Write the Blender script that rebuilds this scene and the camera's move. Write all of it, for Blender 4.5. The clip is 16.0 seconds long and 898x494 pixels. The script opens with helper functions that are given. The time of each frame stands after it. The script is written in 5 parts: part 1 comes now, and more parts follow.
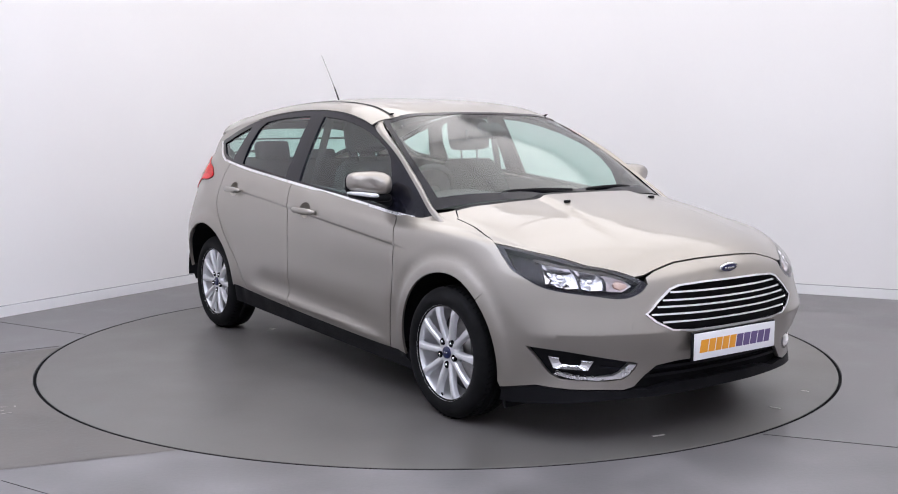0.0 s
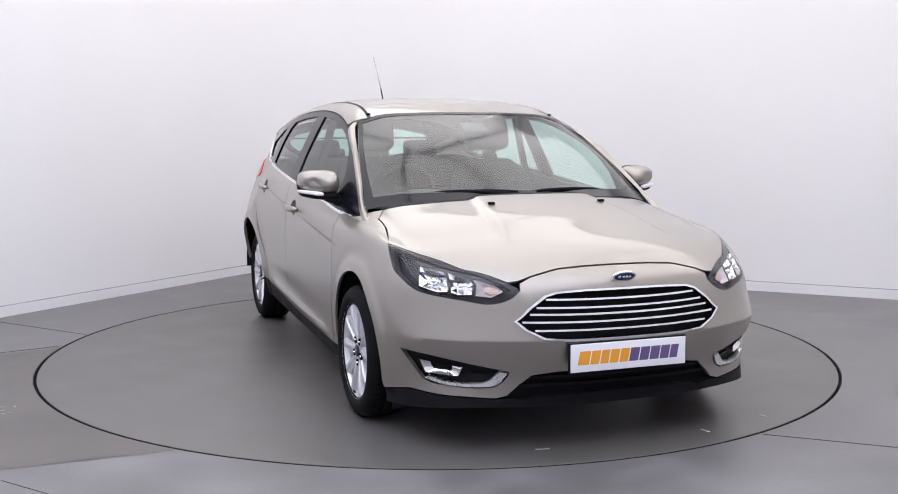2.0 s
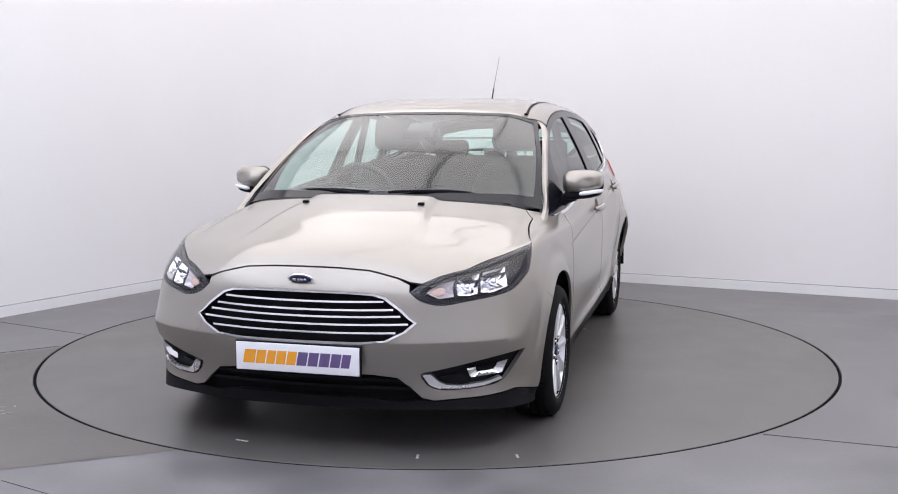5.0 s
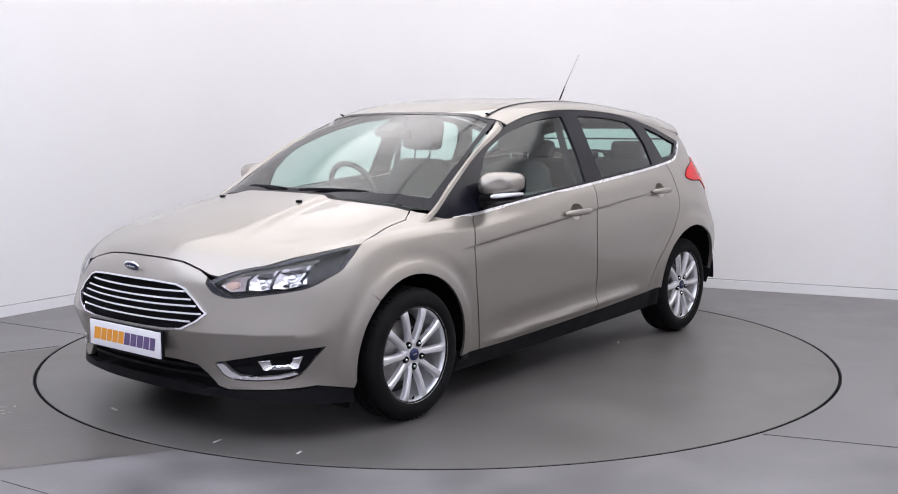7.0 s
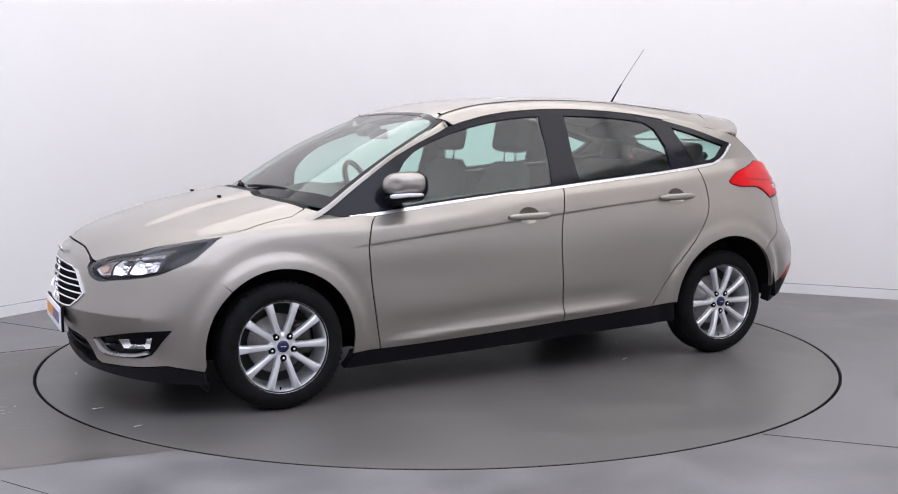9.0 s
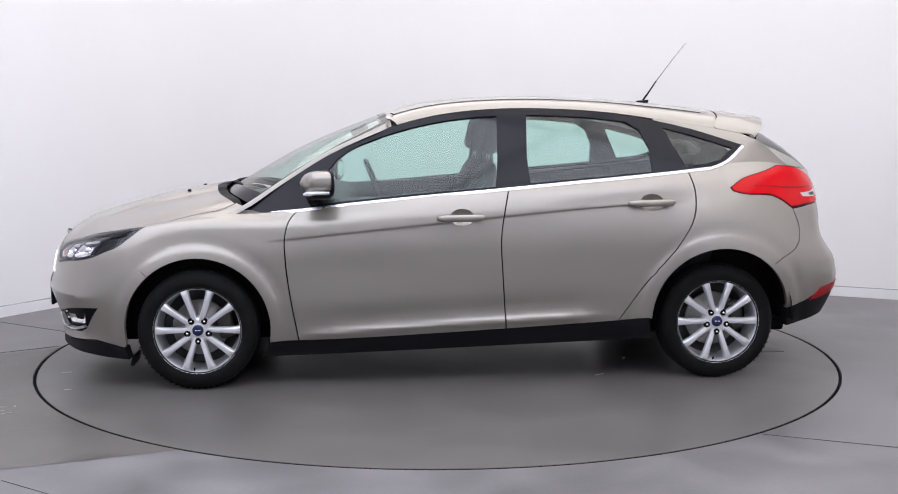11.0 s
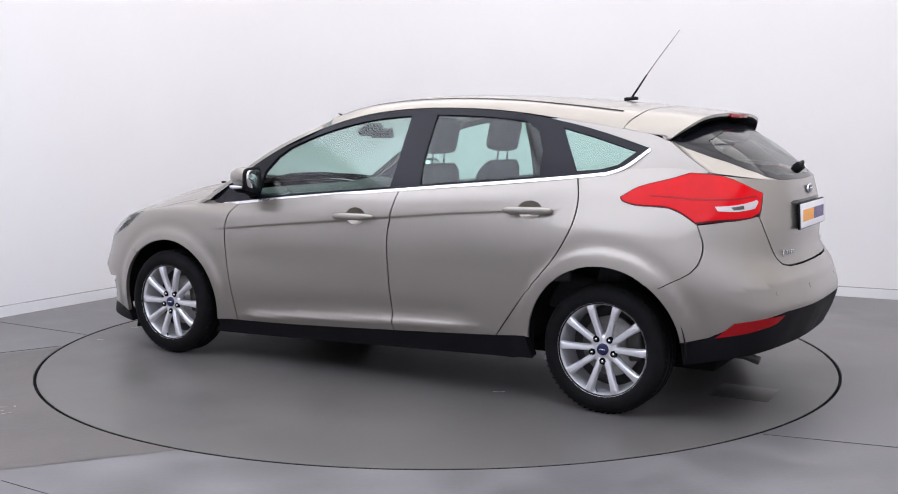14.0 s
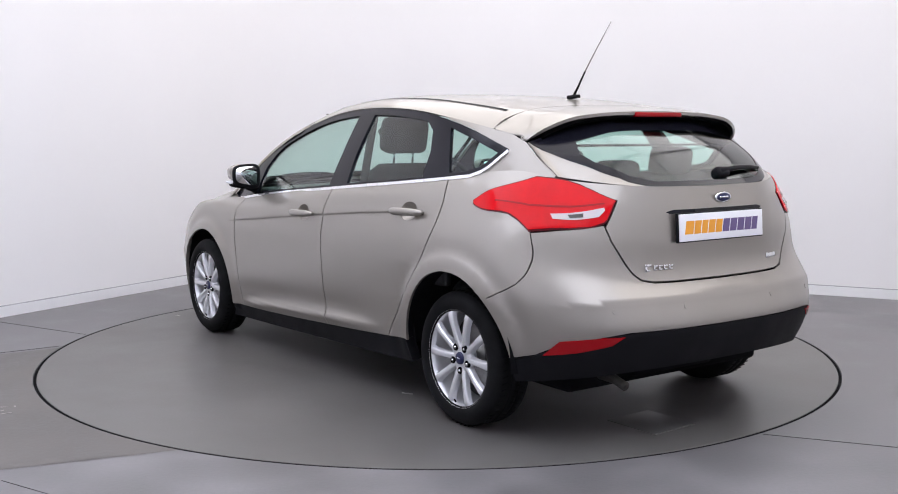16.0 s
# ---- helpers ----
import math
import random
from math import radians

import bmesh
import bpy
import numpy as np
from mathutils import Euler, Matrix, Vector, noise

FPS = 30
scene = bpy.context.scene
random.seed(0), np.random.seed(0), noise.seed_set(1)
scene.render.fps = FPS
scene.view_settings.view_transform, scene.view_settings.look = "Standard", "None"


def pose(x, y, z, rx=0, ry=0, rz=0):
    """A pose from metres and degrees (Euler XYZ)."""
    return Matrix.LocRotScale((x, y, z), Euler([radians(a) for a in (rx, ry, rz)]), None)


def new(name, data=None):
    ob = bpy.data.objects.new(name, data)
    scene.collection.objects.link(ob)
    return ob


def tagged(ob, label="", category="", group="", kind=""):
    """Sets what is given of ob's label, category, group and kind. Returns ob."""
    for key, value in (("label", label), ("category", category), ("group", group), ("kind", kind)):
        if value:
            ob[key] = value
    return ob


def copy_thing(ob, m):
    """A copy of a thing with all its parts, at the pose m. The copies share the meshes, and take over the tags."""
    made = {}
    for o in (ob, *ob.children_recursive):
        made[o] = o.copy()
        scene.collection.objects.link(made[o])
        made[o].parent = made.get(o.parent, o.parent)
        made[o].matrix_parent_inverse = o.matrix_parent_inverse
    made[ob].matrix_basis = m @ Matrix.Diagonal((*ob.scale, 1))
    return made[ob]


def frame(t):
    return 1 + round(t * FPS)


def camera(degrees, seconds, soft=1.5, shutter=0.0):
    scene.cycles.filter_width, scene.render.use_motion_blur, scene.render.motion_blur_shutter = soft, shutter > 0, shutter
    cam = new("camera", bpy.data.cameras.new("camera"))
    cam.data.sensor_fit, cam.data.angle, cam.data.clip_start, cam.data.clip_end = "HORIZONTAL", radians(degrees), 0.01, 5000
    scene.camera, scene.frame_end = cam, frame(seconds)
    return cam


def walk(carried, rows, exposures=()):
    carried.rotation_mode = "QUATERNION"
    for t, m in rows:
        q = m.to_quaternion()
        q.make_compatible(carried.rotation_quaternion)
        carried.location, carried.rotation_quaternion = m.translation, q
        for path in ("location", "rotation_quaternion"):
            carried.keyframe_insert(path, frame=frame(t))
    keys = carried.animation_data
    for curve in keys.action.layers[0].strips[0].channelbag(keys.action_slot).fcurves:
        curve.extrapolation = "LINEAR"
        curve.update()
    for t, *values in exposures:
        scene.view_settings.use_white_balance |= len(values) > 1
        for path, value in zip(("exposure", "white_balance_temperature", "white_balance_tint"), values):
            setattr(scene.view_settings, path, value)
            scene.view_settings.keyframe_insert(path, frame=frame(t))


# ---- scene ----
# camera: fixed on a stand in front of the turntable
cam = camera(46.28, 16.0, soft=1.0)
walk(cam, [(0.0, pose(0, -6.132, 1.305, 83.435, 0, -0.557)), (16.0, pose(0, -6.132, 1.305, 83.435, 0, -0.557))],
     exposures=[(0.0, 0.0), (16.0, 0.0)])

# ---- light ----
world = bpy.data.worlds.new("world")
scene.world = world
world.use_nodes = True
world.node_tree.nodes["Background"].inputs[0].default_value = (0.9, 0.93, 1.0, 1)
world.node_tree.nodes["Background"].inputs[1].default_value = 0.05
CEILING = 3.7
PANEL_POWER = 2.0
COOL_POWER = 2.5

# ---- materials ----


def mat(name, color, rough=0.5, metal=0.0, coat=0.0, noise_amount=0.0, noise_scale=8.0, bump=0.0, bump_scale=60.0,
        rough_var=0.0, emit=0.0, transmission=0.0, ior=1.45, flakes=0.0, spec=0.5, coat_rough=0.04):
    """A node material with two scales of variation in colour and roughness."""
    m = bpy.data.materials.new(name)
    m.use_nodes = True
    nt = m.node_tree
    b = nt.nodes["Principled BSDF"]
    b.inputs["Base Color"].default_value = (*color, 1)
    b.inputs["Roughness"].default_value = rough
    b.inputs["Metallic"].default_value = metal
    b.inputs["Coat Weight"].default_value = coat
    b.inputs["Coat Roughness"].default_value = coat_rough
    b.inputs["Specular IOR Level"].default_value = spec
    b.inputs["Transmission Weight"].default_value = transmission
    b.inputs["IOR"].default_value = ior
    if emit:
        b.inputs["Emission Color"].default_value = (*color, 1)
        b.inputs["Emission Strength"].default_value = emit
    if noise_amount or bump or rough_var or flakes:
        tc = nt.nodes.new("ShaderNodeTexCoord")
        big = nt.nodes.new("ShaderNodeTexNoise")
        big.inputs["Scale"].default_value = noise_scale
        big.inputs["Detail"].default_value = 5
        nt.links.new(tc.outputs["Object"], big.inputs["Vector"])
        small = nt.nodes.new("ShaderNodeTexNoise")
        small.inputs["Scale"].default_value = bump_scale
        small.inputs["Detail"].default_value = 4
        nt.links.new(tc.outputs["Object"], small.inputs["Vector"])
        mixed = nt.nodes.new("ShaderNodeMath")
        mixed.operation = "MULTIPLY_ADD"
        nt.links.new(small.outputs["Fac"], mixed.inputs[0])
        mixed.inputs[1].default_value = 0.35
        nt.links.new(big.outputs["Fac"], mixed.inputs[2])
        if noise_amount:
            r = nt.nodes.new("ShaderNodeMapRange")
            r.inputs["From Min"].default_value, r.inputs["From Max"].default_value = 0.4, 0.95
            r.inputs["To Min"].default_value, r.inputs["To Max"].default_value = 1 - noise_amount, 1 + noise_amount
            nt.links.new(mixed.outputs[0], r.inputs["Value"])
            mul = nt.nodes.new("ShaderNodeMix")
            mul.data_type, mul.blend_type = "RGBA", "MULTIPLY"
            mul.inputs["Factor"].default_value = 1
            mul.inputs["A"].default_value = (*color, 1)
            nt.links.new(r.outputs["Result"], mul.inputs["B"])
            nt.links.new(mul.outputs["Result"], b.inputs["Base Color"])
        if rough_var:
            r2 = nt.nodes.new("ShaderNodeMapRange")
            r2.inputs["From Min"].default_value, r2.inputs["From Max"].default_value = 0.4, 0.95
            r2.inputs["To Min"].default_value, r2.inputs["To Max"].default_value = rough - rough_var, rough + rough_var
            nt.links.new(mixed.outputs[0], r2.inputs["Value"])
            nt.links.new(r2.outputs["Result"], b.inputs["Roughness"])
        if bump:
            bp = nt.nodes.new("ShaderNodeBump")
            bp.inputs["Strength"].default_value = bump
            bp.inputs["Distance"].default_value = 0.002
            nt.links.new(small.outputs["Fac"], bp.inputs["Height"])
            nt.links.new(bp.outputs["Normal"], b.inputs["Normal"])
    return m


def clear_glass(name, tint, rough=0.0, gloss=0.5):
    """Thin tinted pane: see-through body with a mirror coat by Fresnel."""
    m = bpy.data.materials.new(name)
    m.use_nodes = True
    nt = m.node_tree
    nt.nodes.remove(nt.nodes["Principled BSDF"])
    out = nt.nodes["Material Output"]
    tr = nt.nodes.new("ShaderNodeBsdfTransparent")
    tr.inputs[0].default_value = (*tint, 1)
    gl = nt.nodes.new("ShaderNodeBsdfGlossy")
    gl.inputs["Roughness"].default_value = rough
    lw = nt.nodes.new("ShaderNodeLayerWeight")
    lw.inputs["Blend"].default_value = 0.5
    pw = nt.nodes.new("ShaderNodeMath")
    pw.operation = "POWER"
    pw.inputs[1].default_value = 4.0
    nt.links.new(lw.outputs["Facing"], pw.inputs[0])
    fr = nt.nodes.new("ShaderNodeMath")
    fr.operation = "MULTIPLY_ADD"
    fr.inputs[1].default_value = 0.9 - gloss
    fr.inputs[2].default_value = gloss
    nt.links.new(pw.outputs[0], fr.inputs[0])
    mx = nt.nodes.new("ShaderNodeMixShader")
    nt.links.new(fr.outputs[0], mx.inputs[0])
    nt.links.new(tr.outputs[0], mx.inputs[1])
    nt.links.new(gl.outputs[0], mx.inputs[2])
    nt.links.new(mx.outputs[0], out.inputs[0])
    return m


PAINT = mat("champagne_paint", (0.332, 0.307, 0.279), rough=0.35, metal=0.74, coat=0.75, coat_rough=0.06, noise_amount=0.015, noise_scale=2.0, bump_scale=900)
BLACK_TRIM = mat("black_plastic", (0.007, 0.007, 0.009), rough=0.55, spec=0.16, bump=0.15, bump_scale=500, rough_var=0.08)
GLOSS_BLACK = mat("gloss_black", (0.008, 0.008, 0.013), rough=0.13, spec=0.28)
DARK = mat("dark_void", (0.006, 0.006, 0.007), rough=0.9, spec=0.1, noise_amount=0.2)
CHROME = mat("chrome", (0.85, 0.86, 0.88), rough=0.08, metal=1.0, rough_var=0.03)
SATIN_CHROME = mat("satin_chrome", (0.9, 0.9, 0.92), rough=0.28, metal=0.9, rough_var=0.04)
ALLOY = mat("alloy_silver", (0.74, 0.74, 0.77), rough=0.34, metal=0.6, coat=0.4, rough_var=0.05)
# darkened alloy, with the shade inside the wheel put into its colour
ALLOY_SHADED = mat("shaded_barrel_metal", (0.12, 0.12, 0.125), rough=0.5, metal=0.6, noise_amount=0.2)
DULL_STEEL = mat("dull_steel", (0.09, 0.085, 0.08), rough=0.55, metal=0.7, noise_amount=0.3, noise_scale=20)
STEEL = mat("brake_steel", (0.35, 0.34, 0.33), rough=0.4, metal=0.9, noise_amount=0.15, noise_scale=30)
RUBBER = mat("tyre_rubber", (0.007, 0.007, 0.008), rough=0.75, spec=0.15, noise_amount=0.3, noise_scale=20, bump=0.3, bump_scale=250)
RED_LENS = mat("red_lens", (0.62, 0.003, 0.008), rough=0.10, spec=0.22, noise_amount=0.08, noise_scale=14)
RED_RIM = mat("red_rim", (0.10, 0.004, 0.008), rough=0.2, spec=0.3)
RED_DEEP = mat("red_reflector", (0.30, 0.004, 0.008), rough=0.25, spec=0.3, bump=0.3, bump_scale=300)
CLEAR_LENS = clear_glass("clear_lens", (0.95, 0.95, 0.97), 0.08, gloss=0.03)
GLASS = clear_glass("tinted_glass", (0.68, 0.88, 0.82), 0.07, gloss=0.07)
SCREEN_GLASS = clear_glass("windscreen_glass", (0.80, 0.93, 0.88), 0.11, gloss=0.095)
AMBER = mat("amber_bulb", (0.55, 0.38, 0.31), rough=0.25, coat=0.5)
INDICATOR_CELL = mat("indicator_cell", (0.62, 0.58, 0.60), rough=0.3, metal=0.5, bump=0.3, bump_scale=90)
REFLECTOR = mat("lamp_reflector", (0.86, 0.86, 0.88), rough=0.12, metal=1.0, bump=0.5, bump_scale=55)
CLEAR_PLASTIC = mat("clear_reversing_lens", (0.55, 0.50, 0.50), rough=0.25, coat=0.6, bump=0.3, bump_scale=120)
LAMP_BLACK = mat("lamp_bezel", (0.014, 0.014, 0.022), rough=0.3, spec=0.3)
FABRIC = mat("seat_cloth", (0.035, 0.037, 0.042), rough=0.9, noise_amount=0.25, noise_scale=40, bump=0.5, bump_scale=700)
DASH = mat("dash_plastic", (0.03, 0.031, 0.034), rough=0.6, noise_amount=0.2, bump=0.4, bump_scale=400)
HEADLINER = mat("headliner", (0.55, 0.54, 0.52), rough=0.95, noise_amount=0.06, bump=0.3, bump_scale=400)
PLATE_WHITE = mat("plate_white", (0.86, 0.86, 0.9), rough=0.35, noise_amount=0.02)
PLATE_ORANGE = mat("plate_orange", (0.85, 0.36, 0.03), rough=0.4)
PLATE_PURPLE = mat("plate_purple", (0.13, 0.09, 0.22), rough=0.4)
BADGE_BLUE = mat("badge_blue", (0.008, 0.012, 0.07), rough=0.3, coat=0.3)
WALL = mat("white_wall_paint", (0.82, 0.81, 0.825), rough=0.75, noise_amount=0.02, noise_scale=0.8, bump=0.12, bump_scale=120)
SKIRT = mat("white_skirting", (0.80, 0.80, 0.82), rough=0.4, noise_amount=0.03, noise_scale=3)
CEIL = mat("ceiling_paint", (0.75, 0.75, 0.75), rough=0.9, noise_amount=0.02)
WARM_PANEL = mat("warm_light_diffuser", (0.965, 0.943, 0.945), rough=0.5, emit=PANEL_POWER)
COOL_PANEL = mat("cool_light_diffuser", (0.885, 0.917, 1.035), rough=0.5, emit=COOL_POWER)


# ---- mesh helpers ----
def mesh_of(name, verts, faces, material, smooth=True, normals=None):
    me = bpy.data.meshes.new(name)
    me.from_pydata([tuple(float(c) for c in v) for v in verts], [], [tuple(int(i) for i in f) for f in faces])
    me.materials.append(material)
    if smooth:
        me.polygons.foreach_set("use_smooth", [True] * len(me.polygons))
    if normals is not None:
        me.normals_split_custom_set_from_vertices([tuple(float(c) for c in n) for n in normals])
    me.update()
    return me


def part(name, bm, material, parent, label="", smooth=True, m=None):
    """Links a bmesh, or a finished mesh, as one object under a thing or part."""
    if isinstance(bm, bpy.types.Mesh):
        me = bm
    else:
        bmesh.ops.recalc_face_normals(bm, faces=bm.faces)
        me = bpy.data.meshes.new(name)
        bm.to_mesh(me)
        bm.free()
        if smooth:
            me.polygons.foreach_set("use_smooth", [True] * len(me.polygons))
        me.materials.append(material)
    ob = new(name, me)
    ob.parent = parent
    if m is not None:
        ob.matrix_basis = m
    return tagged(ob, label)


def box(bm, size, m, bevel=0.0, seg=2):
    r = bmesh.ops.create_cube(bm, size=1, matrix=m @ Matrix.Diagonal((*size, 1)))
    if bevel:
        edges = {e for v in r["verts"] for e in v.link_edges}
        bmesh.ops.bevel(bm, geom=list(edges), offset=bevel, segments=seg, affect="EDGES", profile=0.6)
    return bm


def boxed(size, m=Matrix(), bevel=0.0, seg=2):
    return box(bmesh.new(), size, m, bevel, seg)


def lathe(profile, n=48, axis="y", closed=False):
    """Turns (radius, offset) pairs round an axis."""
    verts, faces = [], []
    k = len(profile)
    for i in range(n):
        a = 2 * math.pi * i / n
        for r, h in profile:
            c, s = r * math.cos(a), r * math.sin(a)
            verts.append((c, h, s) if axis == "y" else (c, s, h) if axis == "z" else (h, c, s))
    for i in range(n):
        j = (i + 1) % n
        for q in range(k if closed else k - 1):
            q2 = (q + 1) % k
            faces.append((i * k + q, j * k + q, j * k + q2, i * k + q2))
    bm = bmesh.new()
    vs = [bm.verts.new(v) for v in verts]
    for f in faces:
        bm.faces.new([vs[i] for i in f])
    bmesh.ops.remove_doubles(bm, verts=bm.verts, dist=1e-5)
    return bm


def tube(points, radius, n=8, taper=1.0):
    """A round bar along points."""
    pts = [Vector(p) for p in points]
    verts, faces = [], []
    for i, p in enumerate(pts):
        d = (pts[min(i + 1, len(pts) - 1)] - pts[max(i - 1, 0)]).normalized()
        side = d.cross(Vector((0, 0, 1)) if abs(d.z) < 0.95 else Vector((1, 0, 0))).normalized()
        up = side.cross(d)
        r = radius * (1 + (taper - 1) * i / max(1, len(pts) - 1))
        for k in range(n):
            a = 2 * math.pi * k / n
            verts.append(p + side * r * math.cos(a) + up * r * math.sin(a))
    for i in range(len(pts) - 1):
        for k in range(n):
            faces.append((i * n + k, i * n + (k + 1) % n, (i + 1) * n + (k + 1) % n, (i + 1) * n + k))
    bm = bmesh.new()
    vs = [bm.verts.new(v) for v in verts]
    for f in faces:
        bm.faces.new([vs[i] for i in f])
    bm.faces.new(vs[:n])
    bm.faces.new(vs[-n:])
    return bm


# ---- body surfaces ----
def chord_spline(p, t):
    """Points on smooth curves through p (n, k, 3), each at its own place t along the k points."""
    k = p.shape[1]
    d = np.linalg.norm(np.diff(p, axis=1), axis=2) + 1e-9
    g = np.diff(p, axis=1) / d[:, :, None]
    m = np.empty_like(p)
    m[:, 0], m[:, -1] = g[:, 0], g[:, -1]
    if k > 2:
        a, b = d[:, :-1, None], d[:, 1:, None]
        m[:, 1:-1] = (a * g[:, 1:] + b * g[:, :-1]) / (a + b)
    i = np.clip(np.floor(t).astype(int), 0, k - 2)
    s = (t - i)[:, None]
    n = np.arange(len(t))
    p0, p1, h = p[n, i], p[n, i + 1], d[n, i][:, None]
    m0, m1 = m[n, i] * h, m[n, i + 1] * h
    s2, s3 = s * s, s * s * s
    return (2 * s3 - 3 * s2 + 1) * p0 + (s3 - 2 * s2 + s) * m0 + (3 * s2 - 2 * s3) * p1 + (s3 - s2) * m1


MIRROR = np.array([1.0, -1.0, 1.0])


class Net:
    """A smooth skin through rows of stations, mirrored at both ends of its rows."""

    def __init__(self, rows):
        self.c = np.array(rows, float)
        self.nv, self.nu = self.c.shape[:2]
        self.ext = np.concatenate([self.c[:, 2:0:-1] * MIRROR, self.c, self.c[:, -2:-4:-1] * MIRROR], axis=1)

    def __call__(self, uv):
        uv = np.atleast_2d(np.asarray(uv, float))
        u, v = uv[:, 0].copy(), np.clip(uv[:, 1], 0, self.nv - 1)
        flip = (u < 0) | (u > self.nu - 1)
        u = np.abs(u)
        u = np.where(u > self.nu - 1, 2 * (self.nu - 1) - u, u)
        rows = [chord_spline(np.broadcast_to(r, (len(u), *r.shape)), u + 2) for r in self.ext]
        out = chord_spline(np.stack(rows, axis=1), v)
        out = self.shape(out, u, v)
        out[flip] *= MIRROR
        return out

    def shape(self, p, u, v):
        return p


def row(*pts):
    return list(pts)


def fade(x, a, b):
    """0 at a, 1 at b, smooth between."""
    t = np.clip((x - a) / (b - a), 0, 1)
    return t * t * (3 - 2 * t)


CREASE_X, CREASE_Z = [-2.55, -2.25, -1.86, -1.52, -0.98, -0.45, -0.30], [.928, .914, .885, .853, .80, .747, .732]
ARCH_F, ARCH_R = (0.0, 0.303, 0.358), (-2.655, 0.325, 0.362)


NOSE_RIDGE = .468


class Body(Net):
    """The lower skin with its pressed lines: flank crease, door foot line, wheel arch flares, bonnet ridges."""

    def shape(self, p, u, v):
        x, y, z = p.T
        flank = fade(u, 3.2, 4.2) * fade(u, 11.6, 10.8)
        d = z - np.interp(x, CREASE_X, CREASE_Z)
        on = flank * fade(x, -.30, -.50) * fade(x, -2.50, -2.15)
        dy = on * .0036 * np.tanh(d / .005) * np.exp(-np.abs(d) / .075)
        d2 = z - np.interp(x, [-2.1, -1.52, -.98, -.55], [.385, .362, .33, .30])
        on2 = flank * fade(x, -.42, -.75) * fade(x, -2.1, -1.8)
        dy += on2 * (.014 * np.exp(-((d2 + .038) / .022) ** 2) - .006 * np.exp(-((d2 - .035) / .05) ** 2))
        for (ax, az, r), wide, high in ((ARCH_F, .052, .008), (ARCH_R, .066, .0075)):
            e = np.hypot(x - ax, z - az) - r
            dy += flank * (high * fade(e, wide + .020, wide - .020) * (.75 + .25 * fade(e, wide, 0)) - .004 * np.exp(-((e - wide - .03) / .035) ** 2)) * (z > .2)
        hood = fade(u, 4.6, 3.6) * fade(v, 5.1, 5.6)
        dz = hood * .009 * np.tanh((np.interp(x, [-.05, .6], [.30, .40]) - y) / .016) * fade(x, .62, .35)
        # bumper ridges, front and rear
        nose = fade(u, .9, 1.5) * fade(u, 3.7, 3.0) * .012 * np.exp(-np.abs(z - NOSE_RIDGE) / .055)
        k = np.hypot(x + .1, y * 1.1)
        dx, dy = nose * (x + .1) / k, dy + nose * y * 1.1 / k
        tail = fade(u, 10.3, 11.0) * .010 * np.exp(-np.abs(z - np.interp(u, [10.1, 11.5, 13], [.588, .628, .632])) / .045)
        dx, dy = dx - tail * .8, dy + tail * .5 * fade(u, 12.5, 11.2)
        return np.stack([x + dx, y + dy, z + dz], 1)


